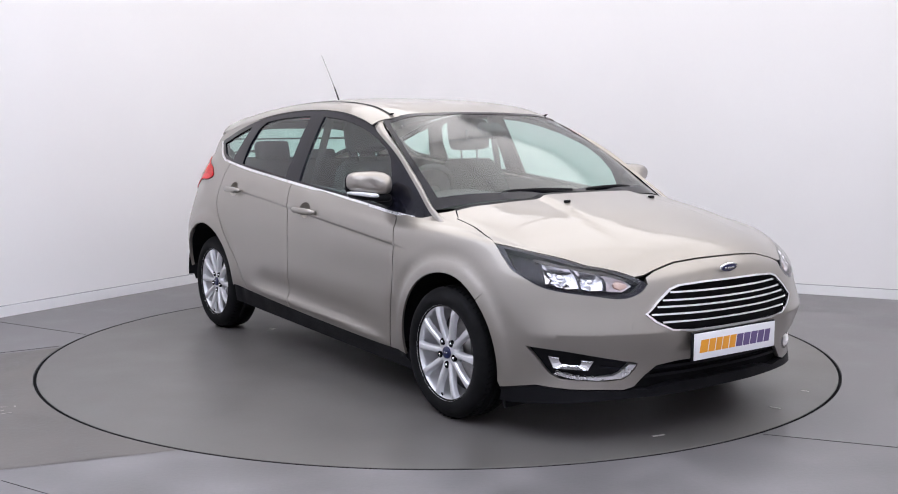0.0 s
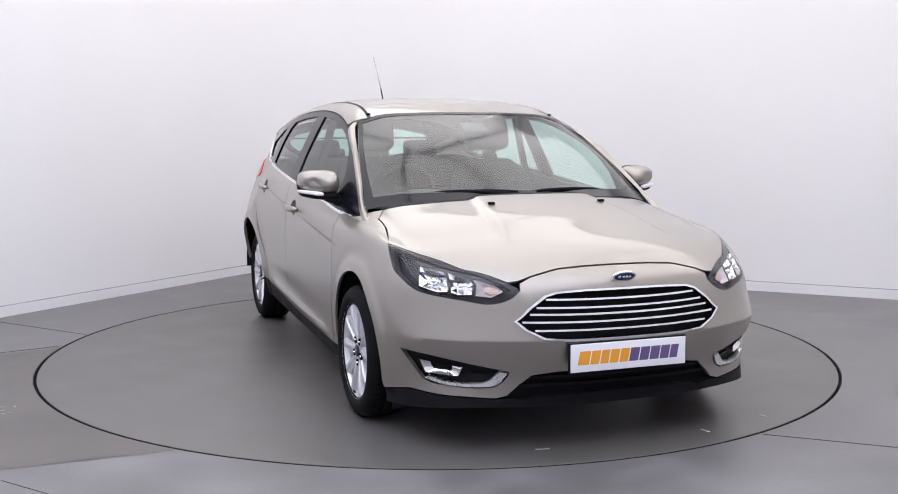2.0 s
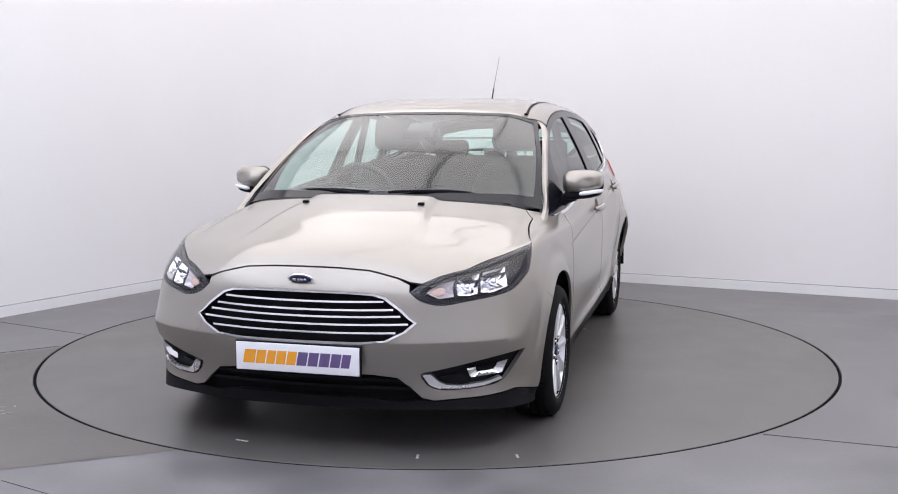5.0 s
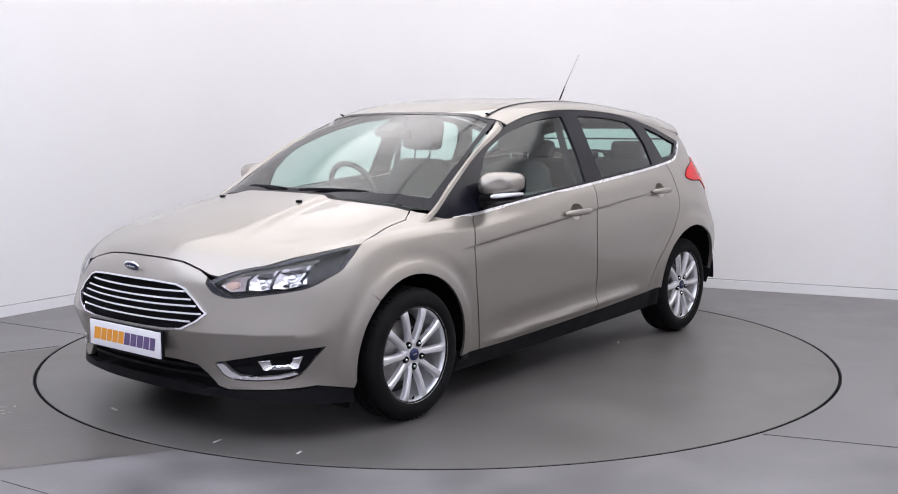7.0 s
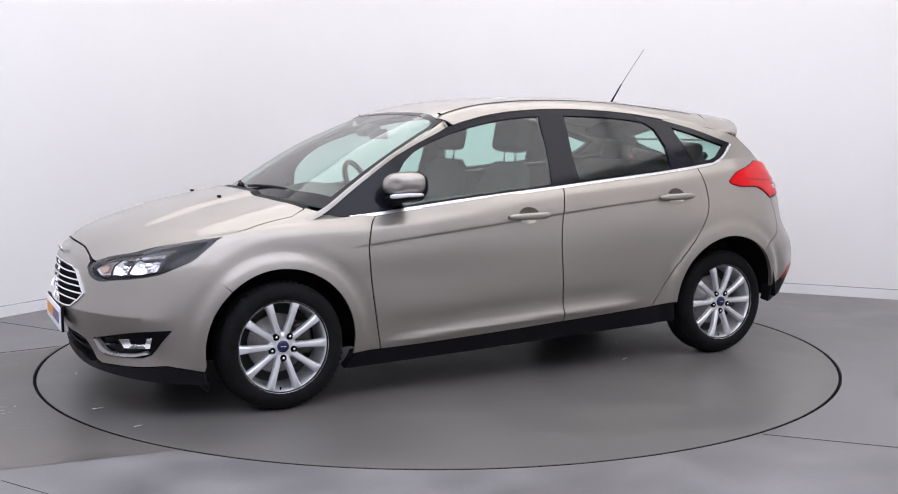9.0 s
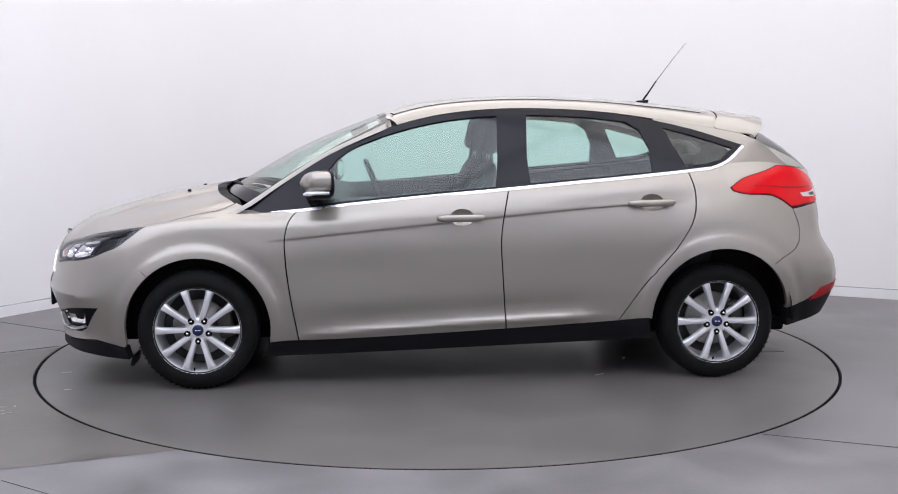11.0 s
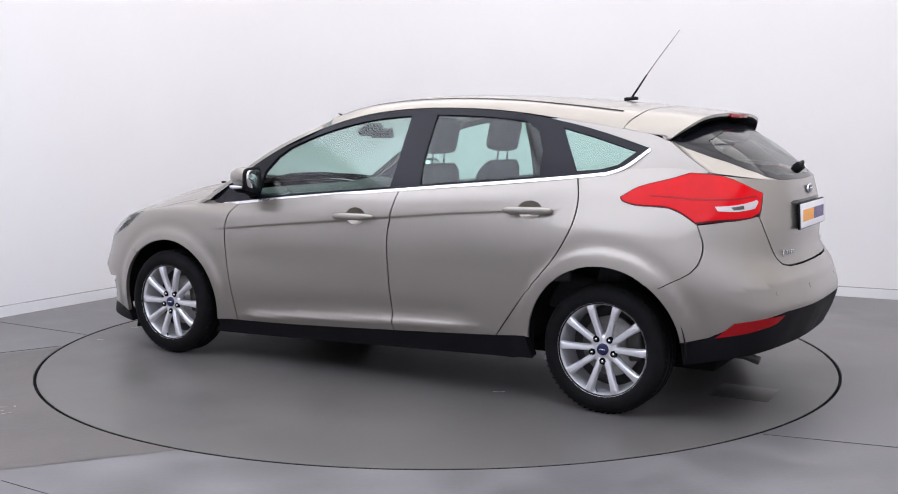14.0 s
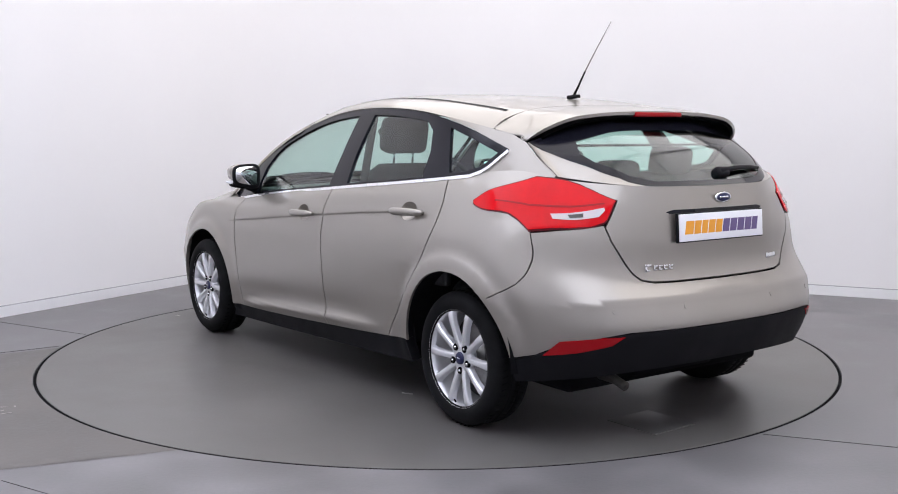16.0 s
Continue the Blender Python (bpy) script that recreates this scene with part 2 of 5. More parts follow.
# stations run from the nose centre round the left side to the tail centre
LOWER = Body([
    row((.80, 0, .185), (.785, .30, .185), (.735, .55, .19), (.60, .75, .175), (.38, .84, .15), (0, .855, .15), (-.45, .84, .155),
        (-1.53, .84, .19), (-2.3, .84, .22), (-2.65, .84, .24), (-3.02, .81, .265), (-3.27, .66, .31), (-3.375, .38, .33), (-3.405, 0, .335)),
    row((.824, 0, .29), (.804, .30, .29), (.733, .55, .285), (.587, .75, .275), (.38, .86, .27), (0, .875, .26), (-.45, .863, .25),
        (-1.53, .868, .28), (-2.3, .862, .31), (-2.65, .87, .33), (-3.02, .835, .36), (-3.31, .67, .40), (-3.415, .38, .42), (-3.44, 0, .42)),
    row((.878, 0, .47), (.856, .30, .47), (.776, .55, .475), (.622, .768, .48), (.38, .874, .47), (0, .892, .41), (-.45, .882, .40),
        (-1.53, .882, .42), (-2.3, .878, .44), (-2.65, .895, .46), (-3.02, .855, .49), (-3.335, .675, .51), (-3.435, .38, .51), (-3.46, 0, .51)),
    row((.872, 0, .56), (.845, .30, .56), (.757, .56, .555), (.605, .765, .555), (.38, .868, .57), (0, .902, .59), (-.45, .886, .58),
        (-1.53, .890, .59), (-2.3, .886, .60), (-2.65, .908, .62), (-3.02, .862, .62), (-3.315, .675, .60), (-3.405, .38, .60), (-3.43, 0, .60)),
    row((.825, 0, .70), (.80, .30, .695), (.715, .56, .68), (.565, .755, .68), (.36, .842, .70), (0, .88, .72), (-.45, .884, .74),
        (-1.53, .888, .79), (-2.3, .880, .82), (-2.65, .875, .83), (-3.0, .825, .80), (-3.24, .675, .74), (-3.335, .40, .72), (-3.362, 0, .72)),
    row((.765, 0, .765), (.735, .30, .755), (.65, .56, .735), (.50, .735, .75), (.33, .805, .785), (0, .85, .82), (-.45, .866, .825),
        (-1.53, .872, .90), (-2.3, .850, .93), (-2.65, .825, .95), (-2.98, .785, .93), (-3.21, .67, .88), (-3.328, .40, .86), (-3.360, 0, .86)),
    row((.40, 0, .895), (.38, .30, .885), (.34, .52, .865), (.28, .68, .845), (.17, .755, .84), (-.10, .80, .860), (-.47, .838, .862),
        (-1.53, .852, .955), (-2.3, .825, 1.005), (-2.65, .785, 1.035), (-2.95, .745, 1.03), (-3.18, .645, .985), (-3.308, .40, .975), (-3.349, 0, .97)),
    row((-.06, 0, .985), (-.08, .30, .98), (-.13, .52, .965), (-.19, .66, .945), (-.23, .735, .915), (-.28, .785, .885), (-.50, .818, .895),
        (-1.53, .825, .995), (-2.3, .792, 1.062), (-2.65, .745, 1.105), (-2.92, .700, 1.12), (-3.13, .615, 1.085), (-3.280, .40, 1.065), (-3.325, 0, 1.06)),
])
U, V = np.meshgrid(np.arange(0, 13.01, 0.05), np.arange(0, 7.01, 0.05), indexing="ij")
TABLE_UV = np.stack([U.ravel(), V.ravel()], 1)
TABLE = LOWER(TABLE_UV)


def at(view, a, b):
    """The place on the lower skin that shows at (a, b) from the side (x, z), front or rear (y, z) or top (x, y)."""
    if view == "uv":
        return (a, b)
    axes = {"s": (0, 2), "f": (1, 2), "r": (1, 2), "t": (0, 1)}[view]
    left = a < 0 if view in "fr" else b < 0 if view == "t" else False
    want = np.array([abs(a) if view in "fr" else a, abs(b) if view == "t" else b])
    ok = {"s": (TABLE_UV[:, 0] > 2.4) & (TABLE_UV[:, 0] < 11.8), "f": TABLE_UV[:, 0] < 4.2, "r": TABLE_UV[:, 0] > 10.2,
          "t": (TABLE_UV[:, 1] > 4.2) & (TABLE_UV[:, 0] < 7)}[view]
    gap = ((TABLE[:, axes] - want) ** 2).sum(1) + np.where(ok, 0, 9)
    q = TABLE_UV[gap.argmin()].copy()
    for _ in range(4):
        e = 1e-3
        p = LOWER([q, q + (e, 0), q + (0, e)])[:, axes]
        j = np.stack([(p[1] - p[0]) / e, (p[2] - p[0]) / e], 1)
        if abs(np.linalg.det(j)) < 1e-4:
            break
        step = np.linalg.solve(j, want - p[0])
        q += np.clip(step, -0.06, 0.06)
        q[1] = min(max(q[1], 0), 7)
    if left:
        q[0] = -q[0] if view != "r" else 26 - q[0]
    return tuple(q)


def lower(*pts):
    return [at(*p) for p in pts]


def sd(pts, dx=0.0, dz=0.0):
    return [at("s", x + dx, z + dz) for x, z in pts]


def arc(cx, cz, r, a0, a1, n=16):
    return [(cx + r * math.cos(radians(a0 + (a1 - a0) * i / n)), cz + r * math.sin(radians(a0 + (a1 - a0) * i / n))) for i in range(n + 1)]


def curved(pts, n=6):
    """A smooth open curve through the points."""
    p = np.array(pts, float)
    z = np.concatenate([p, np.zeros((len(p), 1))], 1)[None]
    t = np.linspace(0, len(p) - 1, (len(p) - 1) * n + 1)
    return [tuple(q) for q in chord_spline(np.repeat(z, len(t), 0), t)[:, :2]]


def both(pts, pivot=0.0):
    """Closes a half outline, given from centre to centre, with its mirror image."""
    return pts + [(2 * pivot - u, v) for u, v in reversed(pts)]


def inside(pts, poly):
    x, y = pts[:, 0], pts[:, 1]
    r = np.zeros(len(pts), bool)
    n = len(poly)
    for i in range(n):
        (x0, y0), (x1, y1) = poly[i], poly[(i + 1) % n]
        c = (y0 > y) != (y1 > y)
        with np.errstate(divide="ignore", invalid="ignore"):
            r ^= c & (x < (x1 - x0) * (y - y0) / (y1 - y0 + 1e-15) + x0)
    return r


def refine(poly, step):
    out = []
    for i, p in enumerate(poly):
        q = poly[(i + 1) % len(poly)]
        n = max(1, math.ceil(max(abs(q[0] - p[0]) / step[0], abs(q[1] - p[1]) / step[1])))
        out += [(p[0] + (q[0] - p[0]) * k / n, p[1] + (q[1] - p[1]) * k / n) for k in range(n)]
    clean = [out[0]]
    for p in out[1:]:
        if abs(p[0] - clean[-1][0]) / step[0] + abs(p[1] - clean[-1][1]) / step[1] > 0.02:
            clean.append(p)
    return clean


CENTRE = np.array([-1.3, 0, 0.55])
from mathutils.geometry import delaunay_2d_cdt


def skin_normals(skin, q):
    e = 2e-3
    n = np.cross(skin(q + (e, 0)) - skin(q - (e, 0)), skin(q + (0, e)) - skin(q - (0, e)))
    n /= np.linalg.norm(n, axis=1)[:, None] + 1e-12
    p = skin(q)
    n[(n * (p - CENTRE)).sum(1) < 0] *= -1
    return p, n


def panel(name, skin, outer, material, holes=(), step=(0.08, 0.125), lift=0.0, lip=0.012, mirror=False, lines=()):
    """A sheet cut out of a skin along an outline, with folded-in edges."""
    sc = np.array([1 / step[0], 1 / step[1]])
    loops = [refine(list(p), step) for p in (outer, *holes)]
    pts, edges = [], []
    for lp in loops:
        k = len(pts)
        pts += lp
        edges += [(k + i, k + (i + 1) % len(lp)) for i in range(len(lp))]
    o = np.array(loops[0])
    lo, hi = o.min(0), o.max(0)
    gu, gv = np.meshgrid(np.arange(lo[0] + step[0] / 2, hi[0], step[0]), np.arange(lo[1] + step[1] / 2, hi[1], step[1]), indexing="ij")
    grid = np.stack([gu.ravel(), gv.ravel()], 1)
    keep = inside(grid, loops[0])
    for h in loops[1:]:
        keep &= ~inside(grid, h)
    grid = grid[keep]
    if len(grid):
        bd = np.array(pts) * sc
        near = np.array([((bd - g * sc) ** 2).sum(1).min() for g in grid])
        grid = grid[near > 0.16]
    if lines:
        bd = np.array(pts) * sc
        for ln in lines:
            g = np.array(ln)
            ok = inside(g, loops[0])
            for h in loops[1:]:
                ok &= ~inside(g, h)
            ok &= np.array([((bd - a * sc) ** 2).sum(1).min() > .02 for a in g])
            if len(grid):
                grid = grid[np.array([((g * sc - a * sc) ** 2).sum(1).min() > .05 for a in grid])]
            last = None
            for i, a in enumerate(g):
                if ok[i]:
                    pts.append(tuple(a))
                    if last == i - 1:
                        edges.append((len(pts) - 2, len(pts) - 1))
                    last = i
    allp = np.concatenate([np.array(pts), grid]) if len(grid) else np.array(pts)
    vs, es, fs, *_ = delaunay_2d_cdt([Vector(p) for p in allp * sc], edges, [], 0, 1e-6)
    q = np.array([tuple(v) for v in vs]) / sc
    tri = np.array([f for f in fs if len(f) == 3])
    mid = q[tri].mean(1)
    ok = inside(mid, loops[0])
    for h in loops[1:]:
        ok &= ~inside(mid, h)
    tri = tri[ok]
    p, n = skin_normals(skin, q)
    p = p + n * lift
    # turn faces outward
    fn = np.cross(p[tri[:, 1]] - p[tri[:, 0]], p[tri[:, 2]] - p[tri[:, 0]])
    bad = (fn * n[tri[:, 0]]).sum(1) < 0
    tri[bad] = tri[bad][:, ::-1]
    verts, normals, faces = list(p), list(n), [tuple(t) for t in tri]
    if lip:
        count = {}
        for t in faces:
            for a, b in ((t[0], t[1]), (t[1], t[2]), (t[2], t[0])):
                count[(a, b)] = True
        for a, b in list(count):
            if (b, a) not in count:
                k = len(verts)
                verts += [p[a], p[b], p[b] - n[b] * lip, p[a] - n[a] * lip]
                w = np.cross(p[b] - p[a], n[a])
                w = w / (np.linalg.norm(w) + 1e-12)
                normals += [w] * 4
                faces.append((k, k + 3, k + 2, k + 1))
    verts, normals = np.array(verts), np.array(normals)
    if mirror:
        verts, normals = verts * MIRROR, normals * MIRROR
        faces = [f[::-1] for f in faces]
    return mesh_of(name, verts, faces, material, True, normals)


def pair(name, skin, outer, material, parent, label="", **kw):
    """The same sheet on both flanks."""
    return [part(name, panel(name, skin, outer, material, mirror=k, **kw), material, parent, label) for k in (False, True)]


def middle(name, skin, outer, material, parent, label="", **kw):
    return part(name, panel(name, skin, outer, material, **kw), material, parent, label)


def curve1(xs, ys):
    xs, ys = np.array(xs, float), np.array(ys, float)
    pts = np.stack([xs, ys, 0 * xs], 1)
    t = np.linspace(0, len(xs) - 1, (len(xs) - 1) * 20 + 1)
    c = chord_spline(np.repeat(pts[None], len(t), 0), t)
    o = np.argsort(c[:, 0])
    return lambda x: np.interp(x, c[o, 0], c[o, 1])


belt_y = curve1([-.1, -.28, -.5, -1.0, -1.53, -2.3, -2.65, -2.92, -3.15], [.76, .785, .818, .826, .825, .792, .745, .70, .61])
belt_z = curve1([-.1, -.28, -.5, -1.0, -1.53, -2.3, -2.65, -2.92, -3.15], [.87, .878, .895, .948, .995, 1.062, 1.105, 1.12, 1.08])
WINDOW_TOP = [(-.215, .885), (-.41, 1.01), (-.65, 1.16), (-.78, 1.228), (-.97, 1.30), (-1.22, 1.36), (-1.52, 1.39), (-1.82, 1.39), (-2.10, 1.37),
              (-2.33, 1.335), (-2.53, 1.29), (-2.80, 1.208)]
BELT = [(-.25, .872), (-.48, .89), (-.65, .91), (-1.02, .948), (-1.53, .993), (-1.85, 1.022), (-2.13, 1.046), (-2.46, 1.078), (-2.62, 1.095),
        (-2.69, 1.12), (-2.80, 1.205)]


def FLANK(q):
    """The skin of the side windows and pillars, by x and z."""
    q = np.atleast_2d(np.asarray(q, float))
    dz = q[:, 1] - belt_z(q[:, 0])
    y = belt_y(q[:, 0]) - 0.40 * dz - 0.26 * dz * np.abs(dz)
    return np.stack([q[:, 0], y, q[:, 1]], 1)


roof_c = curve1([-.80, -.95, -1.11, -1.38, -1.71, -2.04, -2.35, -2.63, -3.02], [1.325, 1.385, 1.43, 1.462, 1.472, 1.463, 1.442, 1.415, 1.355])
rail_z = curve1([-.80, -.97, -1.22, -1.52, -1.82, -2.10, -2.33, -2.53, -2.80, -3.02], [1.24, 1.303, 1.365, 1.395, 1.395, 1.376, 1.345, 1.315, 1.27, 1.23])
rail_y = lambda x: FLANK(np.stack([x, rail_z(x)], 1))[:, 1]


def ROOF(q):
    """The skin of the roof, by x and the share of its half width."""
    q = np.atleast_2d(np.asarray(q, float))
    s = np.abs(q[:, 1])
    w, zc, ze = rail_y(q[:, 0]), roof_c(q[:, 0]), rail_z(q[:, 0])
    drop = 0.25 * s ** 2 + 0.40 * s ** 5 + 0.35 * s ** 14
    return np.stack([q[:, 0], w * q[:, 1], zc - (zc - ze) * drop], 1)


SCREEN = Net([
    row((-.075, 0, .965), (-.10, .34, .96), (-.17, .60, .945), (-.265, .762, .912)),
    row((-.50, 0, 1.205), (-.52, .33, 1.20), (-.555, .55, 1.187), (-.615, .692, 1.147)),
    row((-.93, 0, 1.380), (-.935, .30, 1.375), (-.945, .48, 1.364), (-.965, .602, 1.332))])
APILLAR = Net([
    row((-.08, .80, .830), (-.215, .797, .882), (-.41, .762, 1.01), (-.65, .715, 1.16), (-.97, .647, 1.303)),
    row((-.08, .785, .840), (-.215, .787, .905), (-.405, .752, 1.030), (-.64, .710, 1.175), (-.965, .632, 1.322)),
    row((-.10, .755, .845), (-.245, .768, .915), (-.42, .732, 1.030), (-.615, .694, 1.149), (-.965, .603, 1.333))])


def on_flank(x, z):
    p = FLANK([(x, z)])[0]
    return (p[0], p[1] - .003, p[2])


REAR_GLASS = Net([
    row((-3.330, 0, 1.055), (-3.312, .28, 1.057), (-3.255, .45, 1.068), on_flank(-3.065, 1.10)),
    row((-3.16, 0, 1.20), (-3.15, .28, 1.197), (-3.115, .45, 1.188), on_flank(-2.978, 1.166)),
    row((-2.94, 0, 1.33), (-2.935, .28, 1.325), (-2.92, .44, 1.30), on_flank(-2.89, 1.236))])

# ---- setting ----

def wall_run():
    """Plan of the back walls, with the rounded corner, and the walls behind the camera."""
    corner, a, b, r = Vector((-1.238, 3.966)), Vector((-0.5147, -0.8573)), Vector((0.9004, -0.4350)), 1.0
    pts = [tuple(corner + a * 9.8)]
    for i in range(13):
        t = i / 12
        pts.append(tuple(corner + a * r * (1 - t) ** 2 + b * r * t ** 2))
    pts += [tuple(corner + b * 8.4), tuple(corner + a * 9.8 + b * 8.4)]
    return pts


def ring_wall(pts, z0, z1, thick):
    """A closed wall of that thickness outside the plan."""
    n = len(pts)
    c = Vector((0, -4))
    verts, faces = [], []
    for i, p in enumerate(pts):
        p = Vector(p)
        d0 = (p - Vector(pts[i - 1])).normalized()
        d1 = (Vector(pts[(i + 1) % n]) - p).normalized()
        nn = Vector((-(d0.y + d1.y), d0.x + d1.x)).normalized()
        if nn.dot(p - c) < 0:
            nn = -nn
        o = p + nn * thick
        verts += [(p.x, p.y, z0), (p.x, p.y, z1), (o.x, o.y, z1), (o.x, o.y, z0)]
    for i in range(n):
        a, b = 4 * i, 4 * ((i + 1) % n)
        for k in range(4):
            faces.append((a + k, b + k, b + (k + 1) % 4, a + (k + 1) % 4))
    bm = bmesh.new()
    vs = [bm.verts.new(v) for v in verts]
    for f in faces:
        bm.faces.new([vs[i] for i in f])
    bmesh.ops.recalc_face_normals(bm, faces=bm.faces)
    return bm


def setting_mesh(name, bm, material, label, smooth=False):
    me = bpy.data.meshes.new(name)
    bm.to_mesh(me)
    bm.free()
    me.materials.append(material)
    if smooth:
        me.shade_smooth()
        me.set_sharp_from_angle(angle=radians(30))
    return tagged(new(name, me), label, "", "", "structure")


def inset_plan(pts, d):
    c = Vector((0, -4))
    out = []
    n = len(pts)
    for i, p in enumerate(pts):
        p = Vector(p)
        d0 = (p - Vector(pts[i - 1])).normalized()
        d1 = (Vector(pts[(i + 1) % n]) - p).normalized()
        nn = Vector((-(d0.y + d1.y), d0.x + d1.x)).normalized()
        if nn.dot(p - c) < 0:
            nn = -nn
        out.append(tuple(p - nn * d))
    return out


TABLE_R = 2.2395


def floor_material():
    m = mat("grey_floor_paint", (0.152, 0.145, 0.152), rough=0.42, noise_amount=0.36, noise_scale=2.6, bump=0.25, bump_scale=55, rough_var=0.14)
    return m


def build_setting():
    plan = wall_run()
    setting_mesh("wall_back", ring_wall(plan, -0.02, CEILING, 0.2), WALL, "plain white painted studio wall with rounded corner", True)
    setting_mesh("baseboard", ring_wall(inset_plan(plan, 0.016), -0.01, 0.072, 0.014), SKIRT, "white painted skirting board along the wall", True)
    # grey strip on the wall paints in the shadow line over the skirting
    gap = mat("painted_shadow_line", (0.40, 0.40, 0.42), rough=0.8, noise_amount=0.15, noise_scale=4)
    setting_mesh("trim", ring_wall(inset_plan(plan, 0.010), 0.072, 0.079, 0.008), gap, "thin grey strip painted as the shadow line above the skirting board", True)
    # floor with the round pit of the turntable
    bm = bmesh.new()
    n = 160
    inner = [bm.verts.new((TABLE_R * 1.0025 * math.cos(2 * math.pi * i / n), TABLE_R * 1.0025 * math.sin(2 * math.pi * i / n), 0)) for i in range(n)]
    pit = [bm.verts.new((v.co.x, v.co.y, -0.12)) for v in inner]
    outer = [bm.verts.new((14 * math.cos(2 * math.pi * i / n), 14 * math.sin(2 * math.pi * i / n) - 3, 0)) for i in range(n)]
    for i in range(n):
        j = (i + 1) % n
        bm.faces.new((inner[i], outer[i], outer[j], inner[j]))
        bm.faces.new((inner[i], inner[j], pit[j], pit[i]))
    bm.faces.new(pit)
    setting_mesh("floor", bm, floor_material(), "worn grey painted concrete floor with faint stains")
    # worn brownish slab and joints
    worn = mat("worn_floor_slab", (0.112, 0.102, 0.097), rough=0.45, noise_amount=0.42, noise_scale=2.2, bump=0.3, bump_scale=40, rough_var=0.15)
    bm = bmesh.new()
    rr = TABLE_R * 1.0035
    inner = [(rr * math.cos(radians(a)), rr * math.sin(radians(a))) for a in [180 + 62 * i / 24 for i in range(25)]]
    a = [bm.verts.new((x, y, .0012)) for x, y in inner]
    b = [bm.verts.new((-6.2 + 2.3 * i / 24, -2.5 - .6 * i / 24, .0012)) for i in range(25)]
    for i in range(24):
        bm.faces.new((a[i], b[i], b[i + 1], a[i + 1]))
    bmesh.ops.recalc_face_normals(bm, faces=bm.faces)
    slab = setting_mesh("floor_slab", bm, worn, "brownish worn slab in the grey floor")
    crack = mat("floor_joint_dirt", (0.07, 0.067, 0.068), rough=0.8, noise_amount=0.4, noise_scale=15)
    for i, (p, q, w) in enumerate((((-2.26, .05), (-4.2, -1.23), .003), ((1.38, -1.79), (2.0, -2.03), .003), ((-2.225, .40), (-3.1, .93), .0025), ((-1.62, -2.35), (-1.0, -2.75), .002))):
        p, q = Vector(p), Vector(q)
        mid, d = (p + q) / 2, q - p
        setting_mesh(f"floor_joint_{i + 1}", boxed((d.length, w, .002), pose(mid.x, mid.y, .0012, 0, 0, math.degrees(math.atan2(d.y, d.x)))), crack, "thin dark joint in the floor")
    fleck = mat("pale_scuff", (0.36, 0.34, 0.32), rough=0.7, noise_amount=0.5, noise_scale=60)
    rnd = random.Random(4)
    bm = bmesh.new()
    for _ in range(14):
        x, y = -1.95 - rnd.random() * .35, -1.30 - rnd.random() * .22
        box(bm, (.02 + .05 * rnd.random(), .004 + .006 * rnd.random(), .0008), pose(x, y, .0022, 0, 0, rnd.random() * 180))
    scuffs = setting_mesh("floor_scuffs", bm, fleck, "pale paint scuffs on the worn floor")
    bm = bmesh.new()
    box(bm, (24, 24, 0.2), pose(0, -4, CEILING + 0.1))
    setting_mesh("ceiling", bm, CEIL, "white ceiling with long light panels")


def turntable():
    top = tagged(new("turntable"), "grey painted round car turntable let into the floor", "turntable")
    m = mat("turntable_paint", (0.116, 0.109, 0.106), rough=0.36, noise_amount=0.18, noise_scale=2.3, bump=0.04, bump_scale=70, rough_var=0.08)
    bm = lathe([(0.0001, 0.0), (0.8, 0.0), (1.6, 0.0), (TABLE_R - 0.0135, 0.0), (TABLE_R - 0.0115, -0.003), (TABLE_R - 0.0115, -0.1)], 160, "z")
    part("disc", bm, m, top, smooth=False)
    # black ring laid flush in the gap, its colour standing for the shade there
    rim = mat("gap_shade_black", (0.006, 0.006, 0.007), rough=0.9, spec=0.04, noise_amount=0.3, noise_scale=12)
    part("edge_ring", lathe([(TABLE_R - .0105, -.0015), (TABLE_R + .002, -.0015), (TABLE_R + .002, -.05), (TABLE_R - .0105, -.05)], 160, "z", True), rim, top, "flush black ring standing in for the shaded gap round the disc", smooth=False)
    # tape scraps and scuffs on the paint
    tape = mat("pale_tape", (0.55, 0.54, 0.52), rough=0.6, noise_amount=0.3, noise_scale=30)
    for x, y, a, l, w in ((-1.10, -.54, 20, .06, .014), (-1.07, -.57, 100, .05, .012), (-.80, .75, 30, .06, .012), (-1.02, .37, 60, .04, .012), (2.02, .49, 10, .05, .012), (2.01, -.28, 80, .06, .014), (1.91, .87, 20, .04, .01)):
        part("tape_scrap", boxed((l, w, .001), pose(x, y, .0008, 0, 0, a)), tape, top, "pale scrap of tape")
    plate = mat("hatch_paint", (0.10, 0.095, 0.093), rough=0.4, noise_amount=0.1, noise_scale=5)
    part("hatch_plate", boxed((.28, .27, .004), pose(-1.85, .145, .0005, 0, 0, 2), .001), plate, top, "small flush cover plate")
    return top


